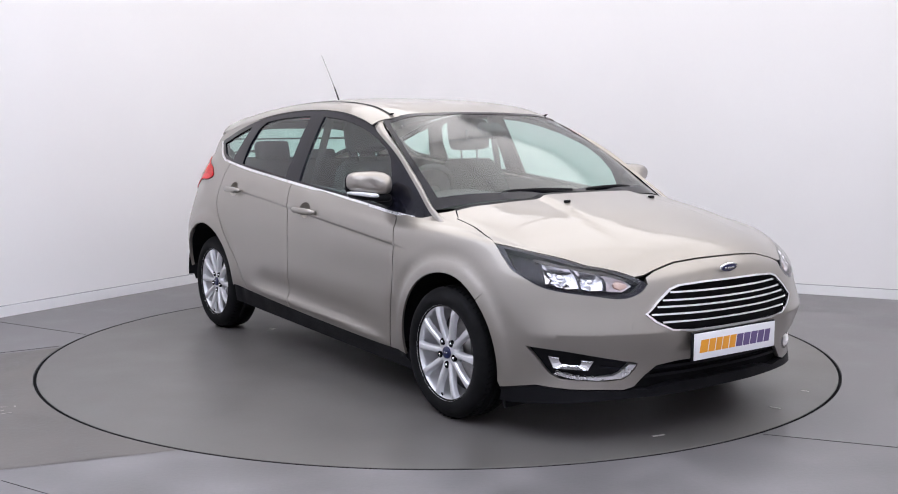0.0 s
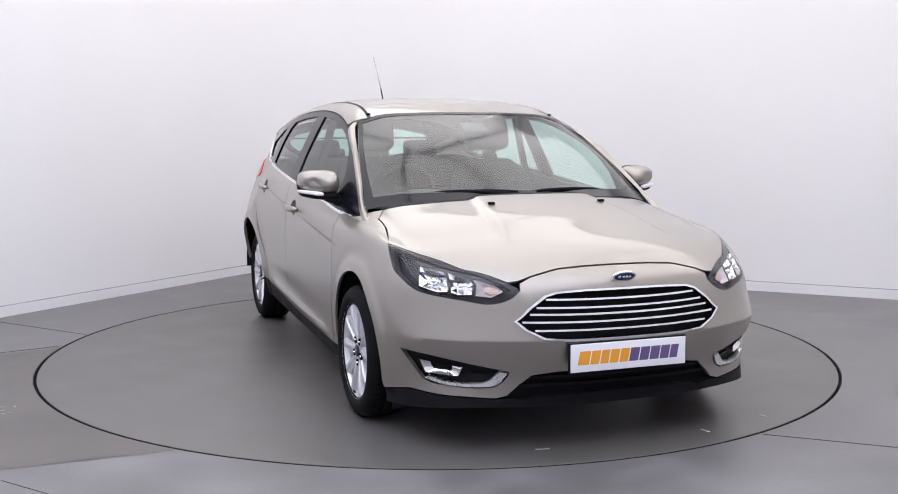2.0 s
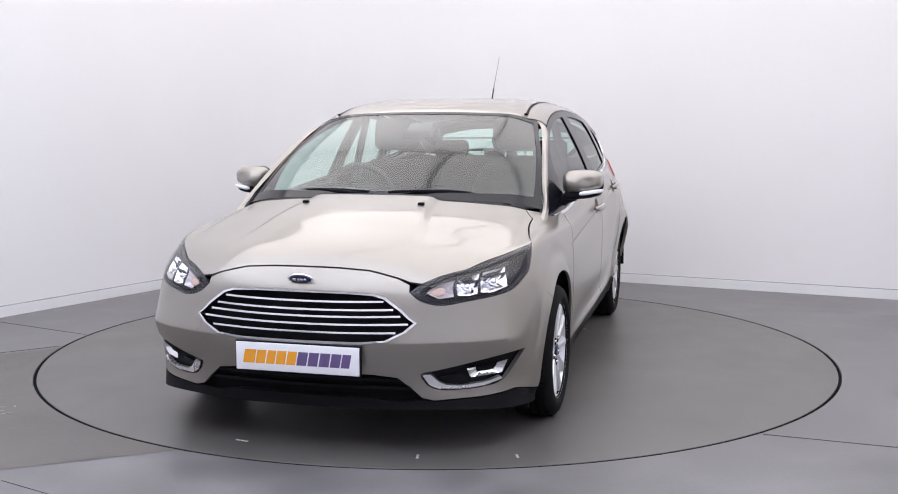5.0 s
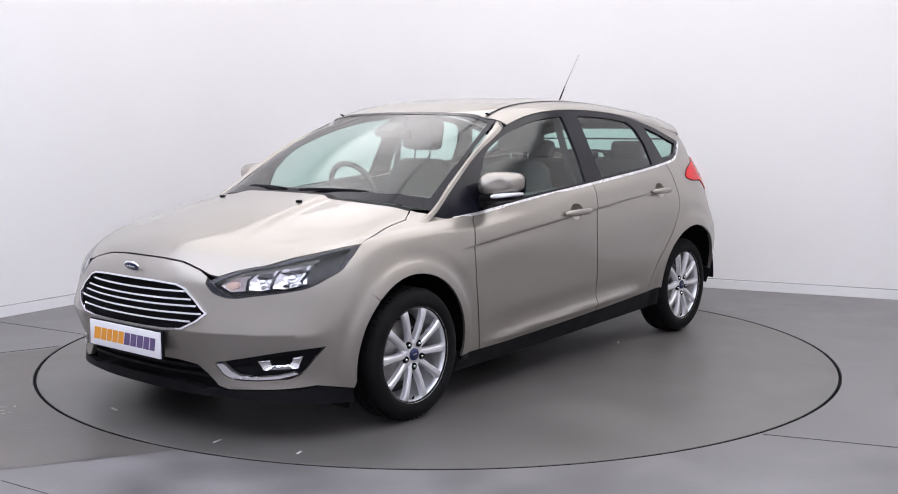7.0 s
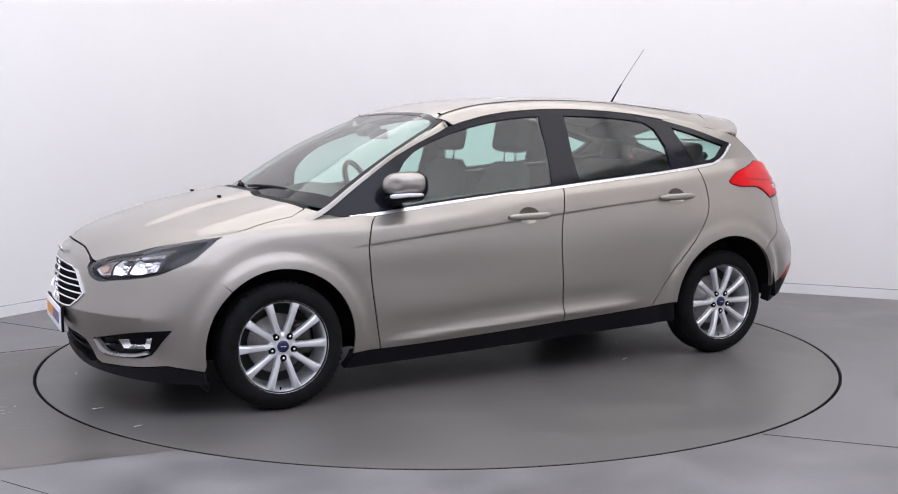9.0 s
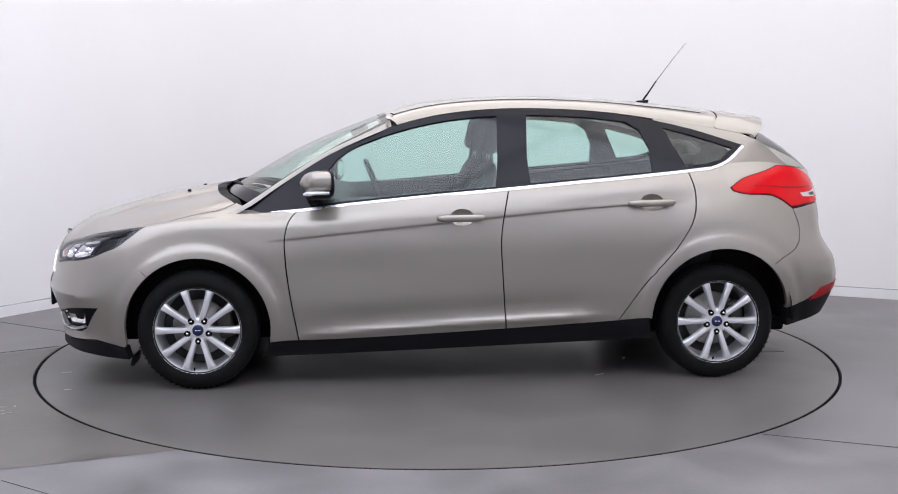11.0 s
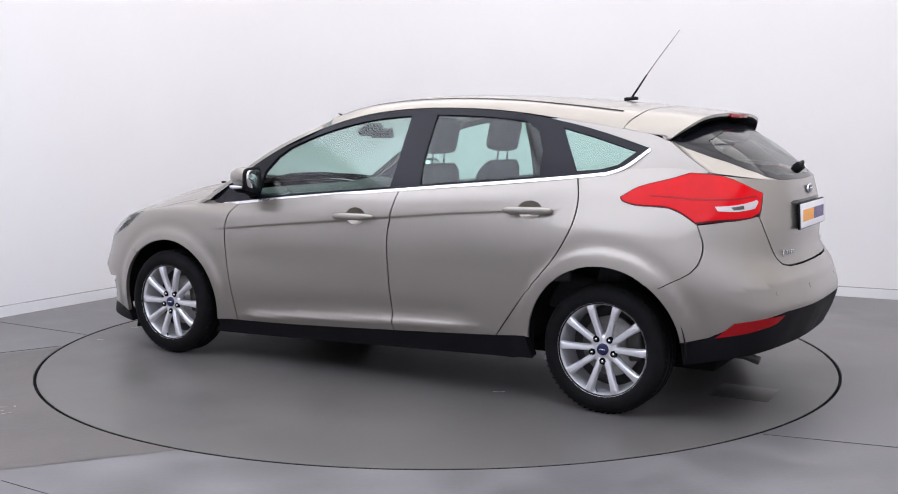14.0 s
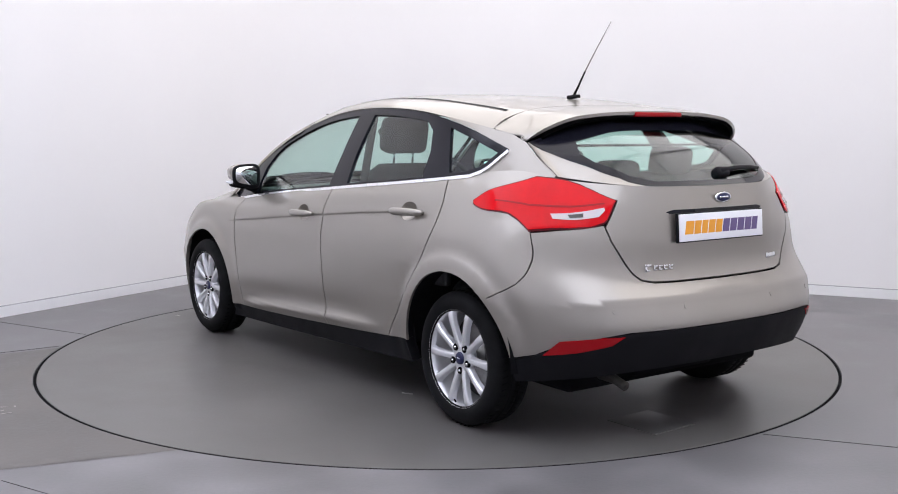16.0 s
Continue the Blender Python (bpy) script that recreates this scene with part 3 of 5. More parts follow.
def light_panels():
    """Long diffuser panels on the ceiling, warmer over the back walls, cooler towards the open end."""
    firsts = {}
    for j in (1.45, 4.05, 6.65):
        for i in (1.25, 3.45, 5.65, 7.85):
            x, y = -1.238 - .5147 * i + .9004 * j, 3.966 - .8573 * i - .435 * j
            place = pose(x, y, CEILING - 0.03, 0, 0, -27)
            cool = i > 5
            if cool in firsts:
                copy_thing(firsts[cool], place)
                continue
            lamp = tagged(new("ceiling_light"), "white framed ceiling light panel, lit " + ("cool white" if cool else "warm white"), "ceiling light", "ceiling light panels")
            bm = bmesh.new()
            for sx, sy, px, py in ((2.58, 0.03, 0, 1.075), (2.58, 0.03, 0, -1.075), (0.03, 2.12, 1.275, 0), (0.03, 2.12, -1.275, 0)):
                box(bm, (sx, sy, 0.05), pose(px, py, 0.0), 0.004)
            part("frame", bm, SKIRT, lamp)
            part("diffuser", boxed((2.515, 2.115, 0.02), pose(0, 0, -0.012)), COOL_PANEL if cool else WARM_PANEL, lamp)
            lamp.matrix_basis = place
            firsts[cool] = lamp


build_setting()
table = turntable()
light_panels()

# ---- the car ----
car = tagged(new("car"), "champagne beige metallic five-door hatchback on a turntable", "car")

DOOR_F = [(-.495, .238), (-.455, .47), (-.435, .65), (-.435, .77), (-.47, .86), (-.515, .897)]
DOOR_B = [(-1.54, .285), (-1.52, .57), (-1.512, .74), (-1.53, .88), (-1.555, .995)]
DOOR_R = [(-2.12, .318), (-2.28, .54), (-2.44, .73), (-2.505, .86), (-2.515, .98), (-2.49, 1.078)]
G = 0.0034
LAMP_LOW = [(1.49, 3.78), (1.64, 3.54), (1.88, 3.41), (2.4, 3.52), (2.82, 3.62), (3.27, 3.74), (3.56, 3.93), (3.79, 4.10), (4.04, 4.57)]
LAMP_TIP = (4.19, 5.17)
LAMP_HIGH = [LAMP_TIP, (3.72, 5.21), (2.95, 5.20), (2.49, 5.07), (2.03, 4.82), (1.65, 4.12), (1.49, 3.78)]
LAMP_EDGE = curved(LAMP_HIGH, 3)
LAMP_CURVE = curved(LAMP_LOW + [LAMP_TIP], 4)
LAMP_SEAM = 28
WING_SEAM = [(3.95, 3.85), (4.09, 3.61), (4.22, 3.35)]


TAIL_TOP = [("s", -2.705, .992), ("s", -2.78, 1.038), ("s", -2.91, 1.075), ("s", -2.99, 1.102), ("s", -3.11, 1.084), ("r", .499, 1.010)]
TAIL_LOW = [("r", .530, .965), ("r", .567, .918), ("s", -3.16, .896), ("s", -3.045, .882), ("s", -2.99, .92), ("s", -2.93, .947), ("s", -2.78, .956), ("s", -2.72, .972)]


FLARE = [[at("s", *q) for q in arc(a[0], a[1], a[2] + w + d, 4, 176, 40)] for a, w in ((ARCH_F, .052), (ARCH_R, .066)) for d in (.016, 0, -.016)]
CREASE = [[at("s", x, float(np.interp(x, CREASE_X, CREASE_Z)) + d) for x in np.arange(-.34, -2.46, -.03)] for d in (.007, 0, -.007)]


def oval(cx, cz, a, b, n=20):
    return [at("s", cx + a * math.cos(2 * math.pi * i / n), cz + b * math.sin(2 * math.pi * i / n)) for i in range(n)]


def cup(q, depth, k):
    """A pressed bowl behind a door handle."""
    q = np.array(q)
    c = q.mean(0)
    verts, faces, n = [], [], len(q)
    p = []
    for r in (1.0, .8, .55, .3, .05):
        a, nn = skin_normals(LOWER, c + (q - c) * r)
        p.append(a - nn * depth * (1 - r * r))
    verts = np.concatenate(p) * (MIRROR if k else 1)
    for i in range(4):
        for j in range(n):
            f = (i * n + j, i * n + (j + 1) % n, (i + 1) * n + (j + 1) % n, (i + 1) * n + j)
            faces.append(f if not k else f[::-1])
    return mesh_of("handle_cup", verts, faces, PAINT)


def body_panels():
    # wings
    wing = (LAMP_CURVE[LAMP_SEAM:] + lower(("t", .10, .772), ("t", -.10, .750), ("t", -.173, .706)) + [(3.5, 6.94), (4.2, 6.97), (4.8, 6.98), (5.3, 6.98)]
            + sd(curved(DOOR_F[::-1], 4), G) + sd([(-.36, .232)]) + sd(arc(*ARCH_F, 192, 49, 22)) + WING_SEAM[::-1])
    pair("wing", LOWER, wing, PAINT, car, lines=CREASE + FLARE[:3])
    door_f = sd(curved(DOOR_F, 4), -G) + [at("s", -.9, .935), at("s", -1.3, .972)] + sd(curved(DOOR_B[::-1], 4), G)
    cup_f, cup_r = oval(-1.315, .852, .062, .043), oval(-2.285, .920, .062, .043)
    fd = pair("front_door", LOWER, door_f, PAINT, car, lines=CREASE, holes=(cup_f,), lip=.008)
    door_r = sd(curved(DOOR_B, 4), -G) + [at("s", -1.9, 1.027), at("s", -2.2, 1.052)] + sd(curved(DOOR_R[::-1], 4), G)
    rd = pair("rear_door", LOWER, door_r, PAINT, car, lines=CREASE + FLARE[3:], holes=(cup_r,), lip=.008)
    for doors, q, (x0, x1), z in ((fd, cup_f, (-1.19, -1.43), .848), (rd, cup_r, (-2.16, -2.40), .916)):
        for d, k in zip(doors, (False, True)):
            part("handle_cup", cup(q, .032, k), PAINT, d)
            n = 9
            bm = bmesh.new()
            rings = []
            for i in range(n):
                t = i / (n - 1)
                x = x0 + (x1 - x0) * t
                e = 1 - abs(2 * t - 1) ** 6
                y0 = LOWER([at("s", x, z)])[0][1]
                y = (y0 + .014 + .016 * (1 - (2 * t - 1) ** 4)) * (-1 if k else 1)
                s = -1 if k else 1
                h, w = .0175 * (.55 + .45 * e), .012
                rings.append([bm.verts.new((x, y + s * w * cy_, z + h * cz_ + .004 * t)) for cy_, cz_ in
                              [(math.cos(a) * (.9 if math.cos(a) > 0 else 1.4), math.sin(a)) for a in [math.pi * 2 * j / 12 for j in range(12)]]])
            for a, b in zip(rings, rings[1:]):
                for j in range(12):
                    bm.faces.new((a[j], a[(j + 1) % 12], b[(j + 1) % 12], b[j]))
            bm.faces.new(rings[0])
            bm.faces.new(rings[-1])
            part("handle", bm, PAINT, d, "body-coloured door handle")
    a0 = math.degrees(math.atan2(.61 - ARCH_R[1], -2.925 - ARCH_R[0]))
    quarter = (sd(curved(DOOR_R, 4), -G) + [(9.0, 6.99), (10, 6.99), (10.7, 6.99)] + [at("s", -3.06, 1.095)] + lower(*reversed(TAIL_TOP[:4])) + lower(*reversed(TAIL_LOW[3:]))
               + sd(curved([(-3.05, .880), (-3.082, .78), (-3.07, .71), (-2.925, .61)], 4)) + sd(arc(*ARCH_R, a0, 0, 22)) + sd([(-2.27, .33)]))
    pair("rear_quarter", LOWER, quarter, PAINT, car, lines=FLARE[3:])
    # pillar behind the side window
    rear_edge = [(-2.70, 1.288), (-2.80, 1.269), (-2.887, 1.236), (-2.974, 1.167), (-3.058, 1.106)]
    cp = ([(-2.49, 1.082), (-2.62, 1.097), (-2.69, 1.122), (-2.805, 1.208), (-2.53, 1.292), (-2.33, 1.338), (-2.33, 1.344), (-2.45, 1.328), (-2.60, 1.304)] + rear_edge + [(-3.05, 1.085), (-2.97, 1.095), (-2.92, 1.098), (-2.65, 1.085)])
    pair("rear_pillar", FLANK, cp, PAINT, car, step=(.04, .03), lip=0, lift=-.001)
    pair("windscreen_pillar", APILLAR, [(0, 0), (4, 0), (4, 2), (0, 2)], PAINT, car, step=(.25, .25), lip=0)
    # bonnet and roof
    bonnet = both(lower(("f", 0, .752), ("f", .14, .750), ("f", .26, .742), ("f", .38, .715), ("f", .43, .699)) + [(u, v + .014) for u, v in reversed(LAMP_EDGE[:-3])]
                  + lower(("t", .10, .764), ("t", -.10, .744), ("t", -.17, .70)) + [(2.4, 6.9), (1.2, 6.9), (0, 6.9)])
    middle("bonnet", LOWER, bonnet, PAINT, car)
    roof = [(-.945, -.86), (-.935, -.5), (-.93, 0), (-.935, .5), (-.945, .86), (-1.0, 1.0), (-2.66, 1.0), (-2.70, .85), (-2.72, .5), (-2.725, 0), (-2.72, -.5), (-2.70, -.85),
            (-2.66, -1.0), (-1.0, -1.0)]
    middle("roof", ROOF, roof, PAINT, car, step=(.06, .05), lip=.006)
    for k in (1, -1):
        groove = [(-.99, .822), (-1.6, .822), (-2.2, .822), (-2.62, .822), (-2.62, .845), (-2.2, .845), (-1.6, .845), (-.99, .845)]
        part("roof_strip", panel("roof_strip", ROOF, [(a, b * k) for a, b in groove], BLACK_TRIM, step=(.06, .05), lift=.0015, lip=0), BLACK_TRIM, car, "black roof ditch strip")
    # front bumper
    front = (lower(("f", 0, .746), ("f", .14, .744), ("f", .26, .736), ("f", .38, .709), ("f", .428, .688)) + LAMP_CURVE[:LAMP_SEAM + 1] + [(u + .012, v - .012) for u, v in WING_SEAM]
             + sd(arc(*ARCH_F, 48.2, -10, 10)) + lower(("s", .36, .215), ("f", .80, .245), ("f", .70, .235), ("f", .52, .228), ("f", .475, .24), ("f", .43, .285), ("f", .385, .322), ("f", .28, .335), ("f", 0, .337)))
    grille = both(lower(*GRILLE))
    fog = curved(lower(*FOG), 2)
    fog_m = [(-u, v) for u, v in fog]
    ridge = [[at("f", k * y, NOSE_RIDGE + d) for y in np.arange(.36, .80, .03)] for k in (1, -1) for d in (.006, 0, -.006)]
    middle("front_bumper", LOWER, both(front), PAINT, car, holes=(grille, fog, fog_m), lip=.02, lines=ridge + FLARE[:3] + [[(-u, v) for u, v in ln] for ln in FLARE[:3]])
    # rear bumper and tailgate
    rear = (sd(curved([(-2.925, .605), (-3.075, .708), (-3.088, .78), (-3.055, .877)], 4)) + lower(("s", -3.16, .892), ("r", .572, .911), ("r", .555, .85), ("r", .47, .715), ("r", .44, .688), ("r", .38, .676), ("r", 0, .672)))
    low = lower(("r", 0, .50), ("r", .3, .50), ("r", .55, .498), ("s", -3.26, .462), ("s", -3.12, .395), ("s", -3.01, .368))
    middle("rear_bumper", LOWER, both(low + sd(arc(*ARCH_R, 173, 129, 10)) + rear, 13.0), PAINT, car, lip=.02)
    gate = lower(("r", 0, .68), ("r", .38, .684), ("r", .432, .694), ("r", .462, .718), ("r", .548, .85), ("r", .564, .905), ("r", .527, .960), ("r", .495, 1.010)) + [at("s", -3.10, 1.088), (11.2, 7), (12, 7), (13, 7)]
    middle("tailgate", LOWER, both(gate, 13.0), PAINT, car)
    # black lower trim
    sill = [(5.7, 0.0)] + sd([(-.352, .20), (-.36, .228), (-.49, .234), (-1.0, .256), (-1.54, .281), (-2.12, .314), (-2.275, .327), (-2.29, .26)]) + [(8.0, 0.0), (7, 0)]
    pair("sill_trim", LOWER, sill, BLACK_TRIM, car, "black plastic sill trim", lift=-.004, lip=.05)
    lip = lower(("f", 0, .235), ("f", .28, .232), ("f", .40, .215), ("f", .475, .226), ("f", .52, .222), ("f", .70, .229), ("f", .80, .239), ("s", .362, .209)) + [(4.1, .02), (3, 0), (2, 0), (1, 0), (0, 0)]
    middle("front_lip", LOWER, both(lip), BLACK_TRIM, car, "black plastic front spoiler lip", lip=.05)
    val = lower(("r", 0, .495), ("r", .3, .495), ("r", .55, .493), ("s", -3.26, .457), ("s", -3.12, .39), ("s", -3.015, .362)) + [(10, .05), (11, 0), (12, 0), (13, 0)]
    middle("rear_valance", LOWER, both(val, 13.0), BLACK_TRIM, car, "black plastic lower rear bumper", lip=.05)
    return fd, rd


GRILLE = [("f", 0, .662), ("f", .18, .661), ("f", .30, .655), ("f", .345, .642), ("f", .41, .595), ("f", .468, .545), ("f", .43, .51), ("f", .36, .474), ("f", .26, .463), ("f", 0, .461)]
FOG = [("s", .492, .408), ("f", .76, .400), ("f", .69, .386), ("f", .60, .366), ("f", .52, .349), ("f", .473, .337), ("f", .497, .290), ("f", .533, .271), ("f", .62, .267), ("f", .702, .273), ("f", .765, .292), ("f", .80, .345)]


def inner_shell():
    """Dark inner body that closes the gaps, with open wheel housings."""
    u, v = np.arange(0, 13.01, 0.125), np.arange(0.0, 7.01, 0.2)
    q = np.stack(np.meshgrid(u, v, indexing="ij"), -1).reshape(-1, 2)
    p, n = skin_normals(LOWER, q)
    p = p - n * 0.045
    nv = len(v)
    faces = []
    for i in range(len(u) - 1):
        for j in range(nv - 1):
            f = (i * nv + j, (i + 1) * nv + j, (i + 1) * nv + j + 1, i * nv + j + 1)
            c = p[list(f)].mean(0)
            if all(math.hypot(c[0] - a[0], c[2] - a[1]) > a[2] + .03 or c[1] < .5 for a in (ARCH_F, ARCH_R)):
                faces.append(f)
    k = len(p)
    verts = np.concatenate([p, p * MIRROR])
    faces += [tuple(k + i for i in f[::-1]) for f in faces]
    part("inner_shell", mesh_of("inner_shell", verts, faces, DARK), DARK, car)
    # floor pan and wheel housings
    bm = bmesh.new()
    box(bm, (3.6, 1.2, 0.08), pose(-1.3, 0, .24), .02)
    box(bm, (1.75, 1.62, 0.08), pose(-1.32, 0, .24), .02)
    part("floor_pan", bm, DARK, car)
    for a in (ARCH_F, ARCH_R):
        for k in (1, -1):
            pts = arc(a[0], a[1], a[2] + .022, -3, 183, 24)
            verts = [(x, y * k, z) for x, z in pts for y in (.86, .55)]
            faces = [(2 * i, 2 * i + 1, 2 * i + 3, 2 * i + 2) for i in range(len(pts) - 1)]
            faces.append([2 * i + 1 for i in range(len(pts))])
            part("wheel_housing", mesh_of("wheel_housing", verts, faces, BLACK_TRIM, False), BLACK_TRIM, car, "black wheel arch liner")


REAR_PANE = [(0, .02), (1.5, .025), (1.85, .10), (2.2, .36), (2.55, .85), (2.85, 1.5), (2.97, 1.95), (2.97, 2), (0, 2)]


def windows():
    top = curved(WINDOW_TOP, 5)
    bot = curved(BELT[:9], 4) + curved(BELT[8:], 4)[1:]
    # black surround sheet with three openings
    outer = top + bot[::-1]
    topz = curve1([p[0] for p in WINDOW_TOP], [p[1] for p in WINDOW_TOP])
    botz = curve1([p[0] for p in BELT[:9]], [p[1] for p in BELT[:9]])

    def strip(x0, x1, n, dt=.032, db=.012):
        xs = [x0 + (x1 - x0) * i / n for i in range(n + 1)]
        return [(x, float(topz(x)) - dt) for x in xs], [(x, float(botz(x)) + db) for x in xs]

    t1, b1 = strip(-.70, -1.512, 14)
    front = [(-.615, float(botz(-.615)) + .012), (-.63, 1.06)] + [(-.69, 1.135)] + t1[1:] + [(-1.505, 1.15), (-1.492, float(botz(-1.492)) + .012)] + b1[-2::-1]
    t2, b2 = strip(-1.665, -2.18, 8)
    rear = t2 + [(-2.25, 1.285), (-2.295, 1.19), (-2.30, float(botz(-2.3)) + .012)] + b2[::-1] + [(-1.655, 1.15)]
    quarter = [(-2.375, 1.298), (-2.53, 1.258), (-2.66, 1.218), (-2.745, 1.192), (-2.67, 1.132), (-2.60, 1.112), (-2.48, 1.098)]
    pair("window_surround", FLANK, outer, GLOSS_BLACK, car, "gloss black window surround and door pillars", holes=(front, rear, quarter), step=(.05, .04), lip=.02, lift=.001)
    pair("front_side_window", FLANK, front, GLASS, car, "green-tinted side glass", step=(.06, .05), lift=-.006, lip=0)
    pair("rear_side_window", FLANK, rear, GLASS, car, "green-tinted side glass", step=(.06, .05), lift=-.006, lip=0)
    pair("quarter_window", FLANK, quarter, GLASS, car, "green-tinted quarter glass", step=(.06, .05), lift=-.006, lip=0)
    # chrome waist strip
    line = bot[2:]
    w = []
    for i, p in enumerate(line):
        a, b = Vector(line[max(i - 1, 0)]), Vector(line[min(i + 1, len(line) - 1)])
        d = (b - a).normalized()
        nn = Vector((-d.y, d.x))
        if nn.y > 0:
            nn = -nn
        w.append((p[0] + nn.x * .0135, p[1] + nn.y * .0135))
    pair("waist_chrome", FLANK, line + w[::-1], SATIN_CHROME, car, "chrome strip under the side windows", step=(.05, .02), lift=.006, lip=.008)
    pane = middle("windscreen", SCREEN, both([(0, 0), (3, 0), (3, 2), (0, 2)]), SCREEN_GLASS, car, "clear windscreen with dark edge band", step=(.25, .2), lip=0)
    rim = middle("windscreen_edge", SCREEN, both([(0, 0.0), (2.97, .0), (2.97, 2), (0, 2)]), GLOSS_BLACK, car, "black windscreen seal",
                 holes=([(-2.72, .19), (-1.4, .13), (0, .12), (1.4, .13), (2.72, .19), (2.80, 1.0), (2.76, 1.88), (1.4, 1.93), (0, 1.93), (-1.4, 1.93), (-2.76, 1.88), (-2.80, 1.0)],), step=(.2, .2), lift=.002, lip=0)
    back = middle("rear_window", REAR_GLASS, both(REAR_PANE), GLASS, car, "green-tinted rear window", step=(.25, .2), lip=0)
    middle("rear_window_edge", REAR_GLASS, both(REAR_PANE), GLOSS_BLACK, car, "black rear window border",
           holes=(both([(0, .16), (1.25, .17), (1.75, .30), (2.2, .72), (2.32, 1.1), (2.2, 1.5), (1.2, 1.62), (0, 1.64)]),), step=(.2, .2), lift=.002, lip=0)
    for k in (1, -1):
        side = [(1.5, .0), (1.5, .022)] + REAR_PANE[2:-1] + [(3.0, 2.0), (3.0, 0.0)]
        part("tailgate_shoulder", panel("tailgate_shoulder", REAR_GLASS, [(u * k, v) for u, v in side], PAINT, step=(.2, .15), lift=.001, lip=.004), PAINT, car)
    for ob in [o for o in car.children if "window" in o.name or "windscreen" == o.name.split(".")[0]]:
        ob.visible_shadow = "surround" in ob.name or "edge" in ob.name


def shrunk(poly, k):
    """The outline drawn in towards its middle, to leave a dark gap."""
    p = np.array(poly)
    c = p.mean(0)
    return [tuple(c + (q - c) * k) for q in p]


def inset_outline(poly, d, su, sv):
    """The outline moved inward by d metres, where one unit of u and v spans su and sv metres."""
    p = np.array(poly) * (su, sv)
    p = p[np.linalg.norm(p - np.roll(p, 1, 0), axis=1) > 1e-4]
    t = np.roll(p, -1, 0) - np.roll(p, 1, 0)
    n = np.stack([-t[:, 1], t[:, 0]], 1) / (np.linalg.norm(t, axis=1)[:, None] + 1e-9)
    area = (p[:, 0] * np.roll(p[:, 1], -1) - np.roll(p[:, 0], -1) * p[:, 1]).sum()
    return [tuple(q) for q in (p + n * d * np.sign(area)) / (su, sv)]


def dish(outline, d0, d1, k, material):
    """A bowl pressed in behind an outline on the lower skin, from depth d0 at its edge to d1 in the middle, with ribs."""
    q = np.array(refine(list(outline), (.1, .15)))
    c = q.mean(0)
    p, n = [], len(q)
    for r in (1.0, .85, .68, .5, .3, .05):
        a, nn = skin_normals(LOWER, c + (q - c) * r)
        rib = .0025 * np.sin(np.arange(n) * 1.7)[:, None] * (1 - r)
        p.append(a - nn * (d0 + (d1 - d0) * (1 - r ** 2) + rib))
    verts = np.concatenate(p) * (MIRROR if k else 1)
    faces = [(i * n + j, i * n + (j + 1) % n, (i + 1) * n + (j + 1) % n, (i + 1) * n + j) for i in range(5) for j in range(n)]
    faces.append(tuple(range(5 * n, 6 * n)))
    return mesh_of("reflector", verts, faces, material)


